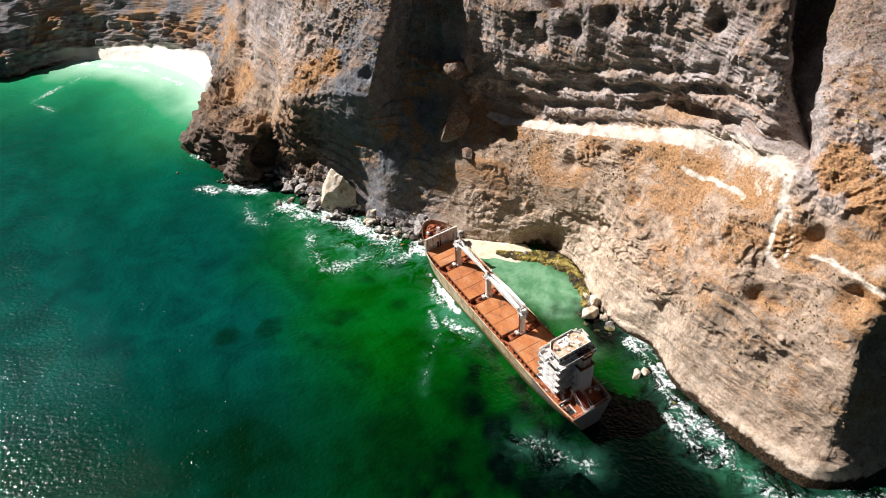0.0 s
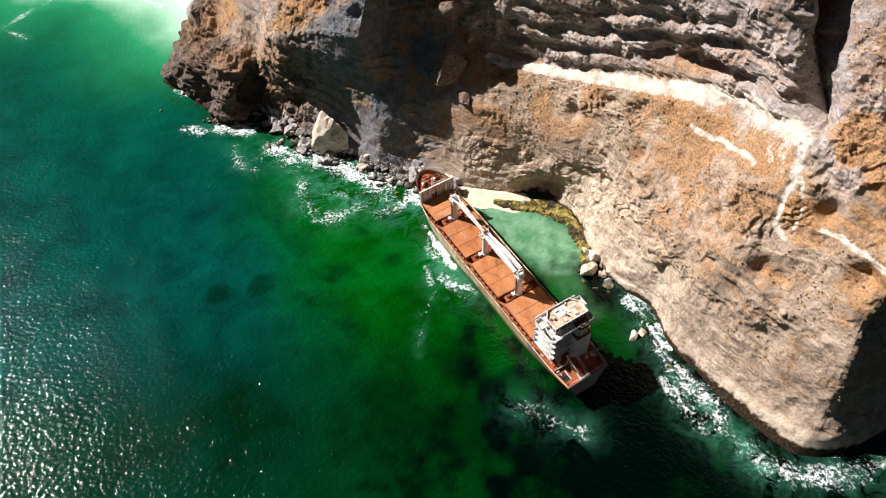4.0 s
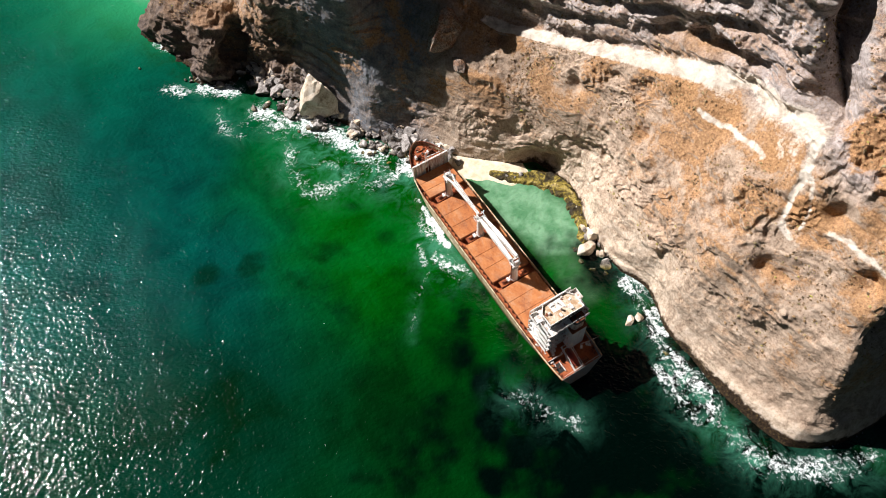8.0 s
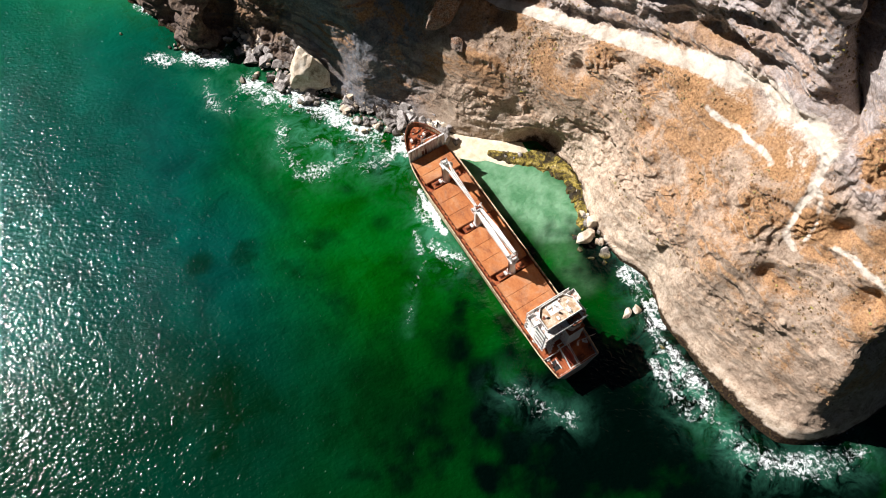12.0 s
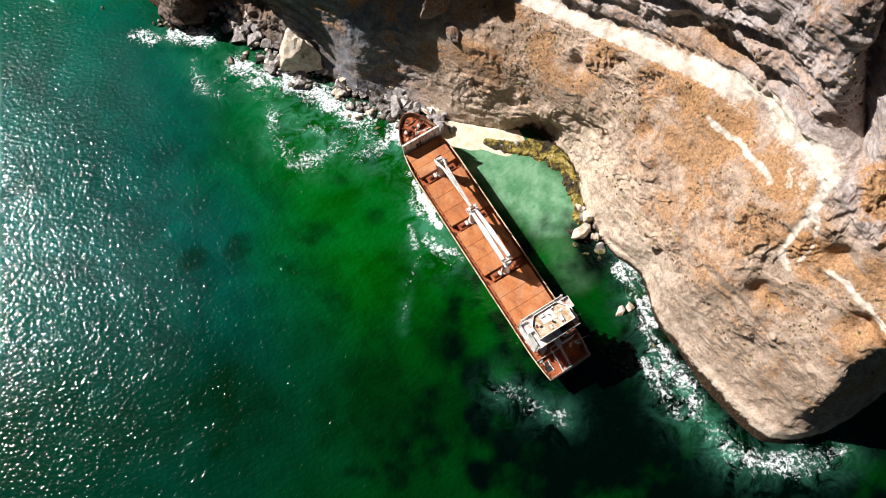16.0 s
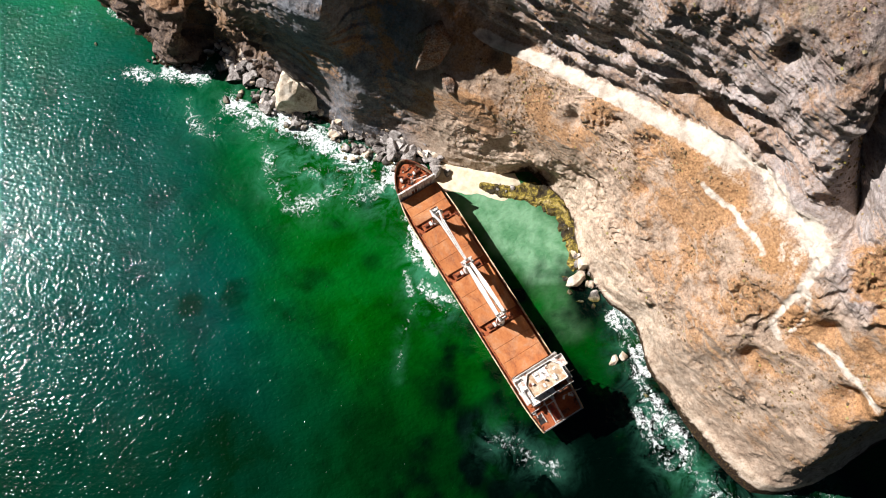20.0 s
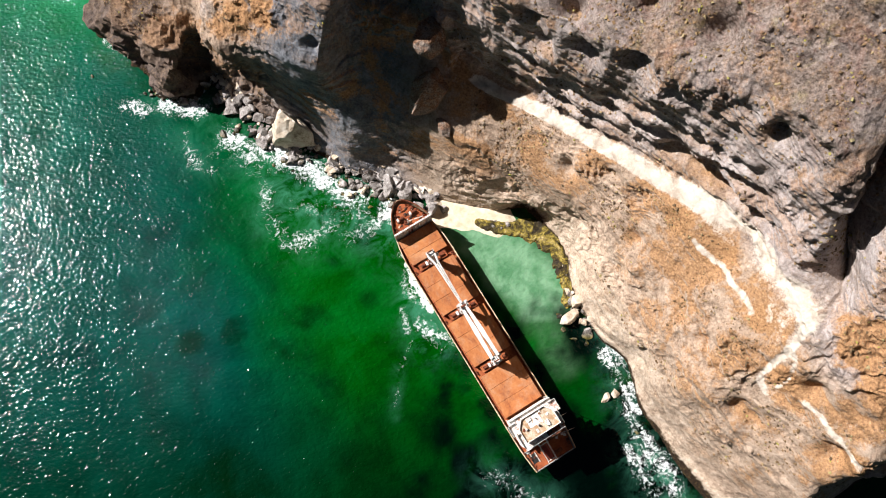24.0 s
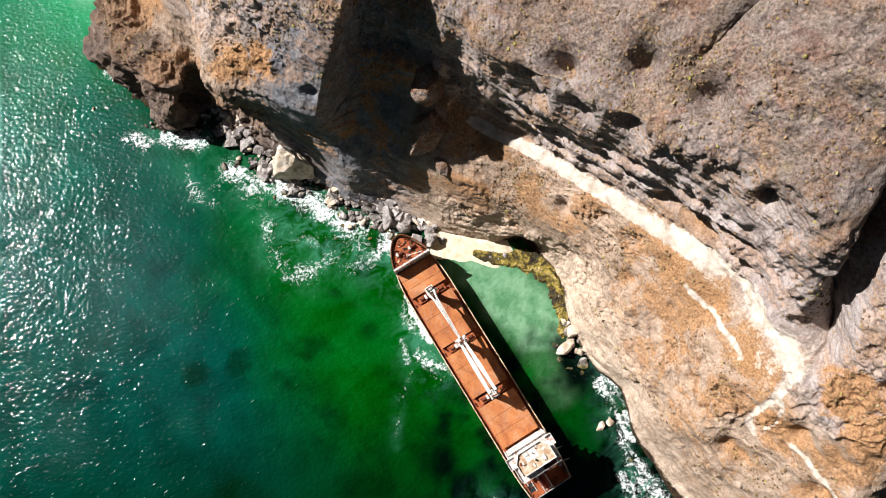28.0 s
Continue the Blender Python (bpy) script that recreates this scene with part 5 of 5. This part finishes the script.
def spill(way, count, spread, small, large, rise=0.0, pale=0.0):
    """Boulders of mixed size heaped along a line."""
    for _ in range(count):
        t = rng.random() * (len(way) - 1)
        i = min(int(t), len(way) - 2)
        x = way[i][0] + (way[i + 1][0] - way[i][0]) * (t - i)
        y = way[i][1] + (way[i + 1][1] - way[i][1]) * (t - i)
        r = 1.35 * (small + (large - small) * rng.random() ** 2.2)
        off = rng.gauss(0, spread)
        is_pale = rng.random() < pale
        boulder(x + 0.55 * off, y + 0.8 * off, max(rise * (0.6 + 0.14 * off), -0.1) + 0.12 * r, r * rng.uniform(0.8, 1.3), r * rng.uniform(0.7, 1.1), r * rng.uniform(0.6, 0.95), is_pale,
                "pale cream boulder among grey rocks" if is_pale else "grey weathered boulder on the wet shore")


spill([(-88, 92), (-82, 86), (-76, 78), (-68, 70)], 95, 3.6, 0.7, 3.2, 2.4, 0.25)
spill([(-72, 72), (-64, 68), (-55, 62)], 45, 2.4, 0.6, 2.4, 1.0)
spill([(-48, 64), (-42, 62), (-34, 60), (-27, 57)], 210, 2.6, 0.7, 2.6, 3.4, 0.4)
spill([(-42, 66), (-30, 62), (-18, 56), (-9, 50)], 46, 1.6, 1.4, 3.6, 5.0, 0.35)
spill([(-72, 77), (-66, 74), (-58, 71), (-50, 68)], 60, 2.0, 0.8, 2.8, 3.6, 0.3)
spill([(-44, 55), (-36, 54), (-28, 53), (-20, 50)], 40, 1.8, 0.6, 2.8, 0.8, 0.1)
spill([(-24, 56), (-16, 52), (-8, 48)], 26, 1.8, 0.9, 3.4, 1.8, 0.2)
spill([(9, 39), (14, 38), (20, 37), (27, 36)], 8, 1.2, 0.45, 1.3, 0.9)
spill([(33, 28), (36, 20), (36, 12)], 7, 0.9, 0.45, 1.1, 0.8)
spill([(36, 14), (39, 9), (41, 4), (45, 1)], 18, 1.6, 0.9, 2.4, 0.8, 0.5)
spill([(-118, 93), (-110, 88), (-98, 89)], 12, 1.0, 0.8, 2.4, 0.6)
spill([(-92, 99), (-86, 94), (-80, 88)], 60, 2.6, 0.8, 2.8, 3.4, 0.35)
for x, y, z, a, b, c in ((-26, 54, 2.4, 7.5, 3.6, 5.0), (-20, 50, 2.2, 5.6, 5.0, 5.4), (-15.5, 44, 2.0, 6.0, 4.4, 5.6), (-11, 44.5, 2.4, 4.6, 5.2, 6.4), (-32, 57, 2.6, 5.4, 4.0, 4.6), (-6.5, 44.5, 1.0, 3.0, 2.6, 3.2)):
    boulder(x, y, z, a, b, c, False, "large grey rock slab at the foot of the cliff")
for x, y, z, a, b, c, p in ((-36.4, 53, 0.3, 3.2, 2.4, 3.0, 0), (-21, 53.5, 1.6, 5.2, 3.6, 4.0, 0), (-29, 57, 2.0, 4.6, 3.2, 4.4, 0), (-13, 50, 1.6, 3.8, 3.6, 4.4, 0), (-138.2, 98.4, 0.1, 1.6, 1.2, 0.9, 0), (47.2, -21.8, 0.1, 4.2, 2.6, 2.4, 1), (50.5, -20.4, 0.2, 3.6, 3.0, 2.4, 1),
                            (36.8, 5.2, 0.8, 5.0, 4.0, 4.4, 1), (39.0, 11.0, 1.6, 6.6, 4.8, 5.6, 1), (41.5, 3.6, 0.5, 2.2, 2.6, 3.2, 1), (34, 1.5, -0.2, 2.0, 1.6, 1.4, 0), (38, -2.0, -0.2, 2.4, 1.6, 1.3, 0), (42, -3.5, -0.2, 2.0, 1.8, 1.4, 0), (33, 6.0, -0.1, 2.2, 1.6, 1.6, 0), (44.0, 4.6, 0.8, 3.0, 4.8, 4.4, 1), (46.6, 1.5, 0.6, 3.2, 4.2, 4.0, 1), (-43, 51, 0.1, 1.3, 1.0, 0.9, 0), (-68, 62, 0.1, 1.5, 1.0, 0.8, 0), (-61, 60, 0.1, 1.2, 1.0, 0.8, 0),
                            (-33, 46, 0.0, 1.6, 1.1, 0.7, 0), (-45, 46, 0.0, 1.0, 0.8, 0.5, 0), (56.5, -33, 0.1, 1.0, 2.2, 0.9, 0), (-113, 91, 0.2, 3.0, 2.2, 1.6, 0)):
    boulder(x, y, z, a, b, c, bool(p), "pale cream boulder standing in the sea" if p else "dark wet boulder standing in the sea")
heap = bmesh.new()
for mesh, m in rubble:
    before = len(heap.verts)
    heap.from_mesh(mesh)
    heap.verts.ensure_lookup_table()
    bmesh.ops.transform(heap, matrix=m, verts=heap.verts[before:])
tagged(new("shore_rubble", mesh_of(heap, "shore_rubble", BOULDER)), "grey rubble stones heaped along the shore", "rubble", kind="stuff")
big_pale = new("leaning_rock", mesh_of(rock_mesh(91, 12, 4), "leaning_rock", PALE))
big_pale.matrix_world = Matrix.LocRotScale((-58.5, 71.8, 7.0), Euler((radians(-24), radians(14), radians(-35))), (10.5, 6.8, 15.5))
tagged(big_pale, "huge cream rock slab leaning on the cliff foot", "rock")

k = Mat("brown_outcrop_rock", 0.95, 0, 0.1)
a, b = k.noise(0.4, 7, 0.7, 0.4), k.noise(2.4, 6, 0.75)
rust_top = k.ramp(b, (0.36, (0.05, 0.03, 0.02)), (0.50, (0.24, 0.135, 0.085)), (0.64, (0.40, 0.26, 0.18)))
OUTCROP = k.done(k.mix(k.ramp(a, (0.44, 0.0), (0.56, 1.0)), rust_top, k.ramp(b, (0.36, (0.06, 0.05, 0.045)), (0.62, (0.44, 0.36, 0.30)))), normal=k.bump(b, 0.9, 0.4, k.bump(a, 0.7, 0.8)))
for seed, at, size, tilt in ((71, (-12.6, 68, 47.5), (12.0, 9.5, 9.5), 0.5), (72, (-13.4, 75, 60), (8.0, 6.2, 7.0), 1.4), (73, (-7, 60.5, 33), (4.4, 3.4, 3.2), 2.2)):
    near = land.reshape(-1, 3)[np.argmin(((land.reshape(-1, 3) - at) ** 2).sum(1))]
    knob = new("rock_outcrop", mesh_of(rock_mesh(seed, 11, 4), "rock_outcrop", OUTCROP))
    knob.matrix_world = Matrix.LocRotScale(Vector(((near + at) / 2).tolist()), Euler((0.3, -0.2, tilt)), size)
    tagged(knob, "brown rock knob with dry scrub jutting from the cliff", "rock", group="rock knobs in the hollow")

# ---- scrub on the slopes ----
k = Mat("dry_scrub", 0.9, 0, 0.1)
isl = k.t.nodes.new("ShaderNodeNewGeometry").outputs["Random Per Island"]
SCRUB = k.done(k.ramp(isl, (0.0, (0.09, 0.062, 0.038)), (0.35, (0.18, 0.115, 0.062)), (0.70, (0.29, 0.185, 0.10)), (0.93, (0.32, 0.26, 0.14)), (0.99, (0.32, 0.29, 0.07))))
pts = land.reshape(-1, 3)
nn = N2.reshape(-1, 3)
zz, uu = ZONE.reshape(-1), U.reshape(-1)
patch = fbm(pts, 14, 3, 81)
ok = (zz > 1.2) & (zz < 6.3) & (uu > 5.6) & (uu < 23.4) & (nn[:, 2] > 0.22) & (path_strip.reshape(-1) < 0.3) & ((hollow.reshape(-1) < 0.3) | (zz > 4.0)) & (patch + 0.4 * smooth(4.2, 5.2, zz) + 0.35 * fbm(pts, 3, 2, 83) > 0.05)
idx = np.flatnonzero(ok)
gen = np.random.default_rng(5)
idx = gen.choice(idx, min(22000, len(idx)), replace=False)
verts, faces = [], []
unit = np.array([(1, 0, 0), (-0.5, 0.87, 0), (-0.5, -0.87, 0), (0, 0, 1), (0.55, 0.6, 0.55), (-0.8, 0.1, 0.5), (0.3, -0.75, 0.6)])
tri = np.array([(0, 4, 3), (1, 5, 3), (2, 6, 3), (0, 1, 4), (1, 2, 5), (2, 0, 6), (4, 1, 3), (5, 2, 3), (6, 0, 3)])
for n, i in enumerate(idx):
    r = 0.12 + 0.42 * gen.random() ** 3
    a = gen.random() * 6.28
    ca, sa = math.cos(a), math.sin(a)
    shape = unit * (1 + 0.35 * gen.standard_normal((7, 3))) * r
    shape = np.stack([shape[:, 0] * ca - shape[:, 1] * sa, shape[:, 0] * sa + shape[:, 1] * ca, shape[:, 2] * 0.9], -1)
    verts.append(shape + pts[i] - nn[i] * 0.08)
    faces.append(tri + 7 * n)
me = bpy.data.meshes.new("dry_scrub")
me.from_pydata(np.concatenate(verts).tolist(), [], np.concatenate(faces).tolist())
me.materials.append(SCRUB)
tagged(new("dry_scrub", me), "dry brown and olive scrub scattered over the slopes", "scrub", kind="stuff")
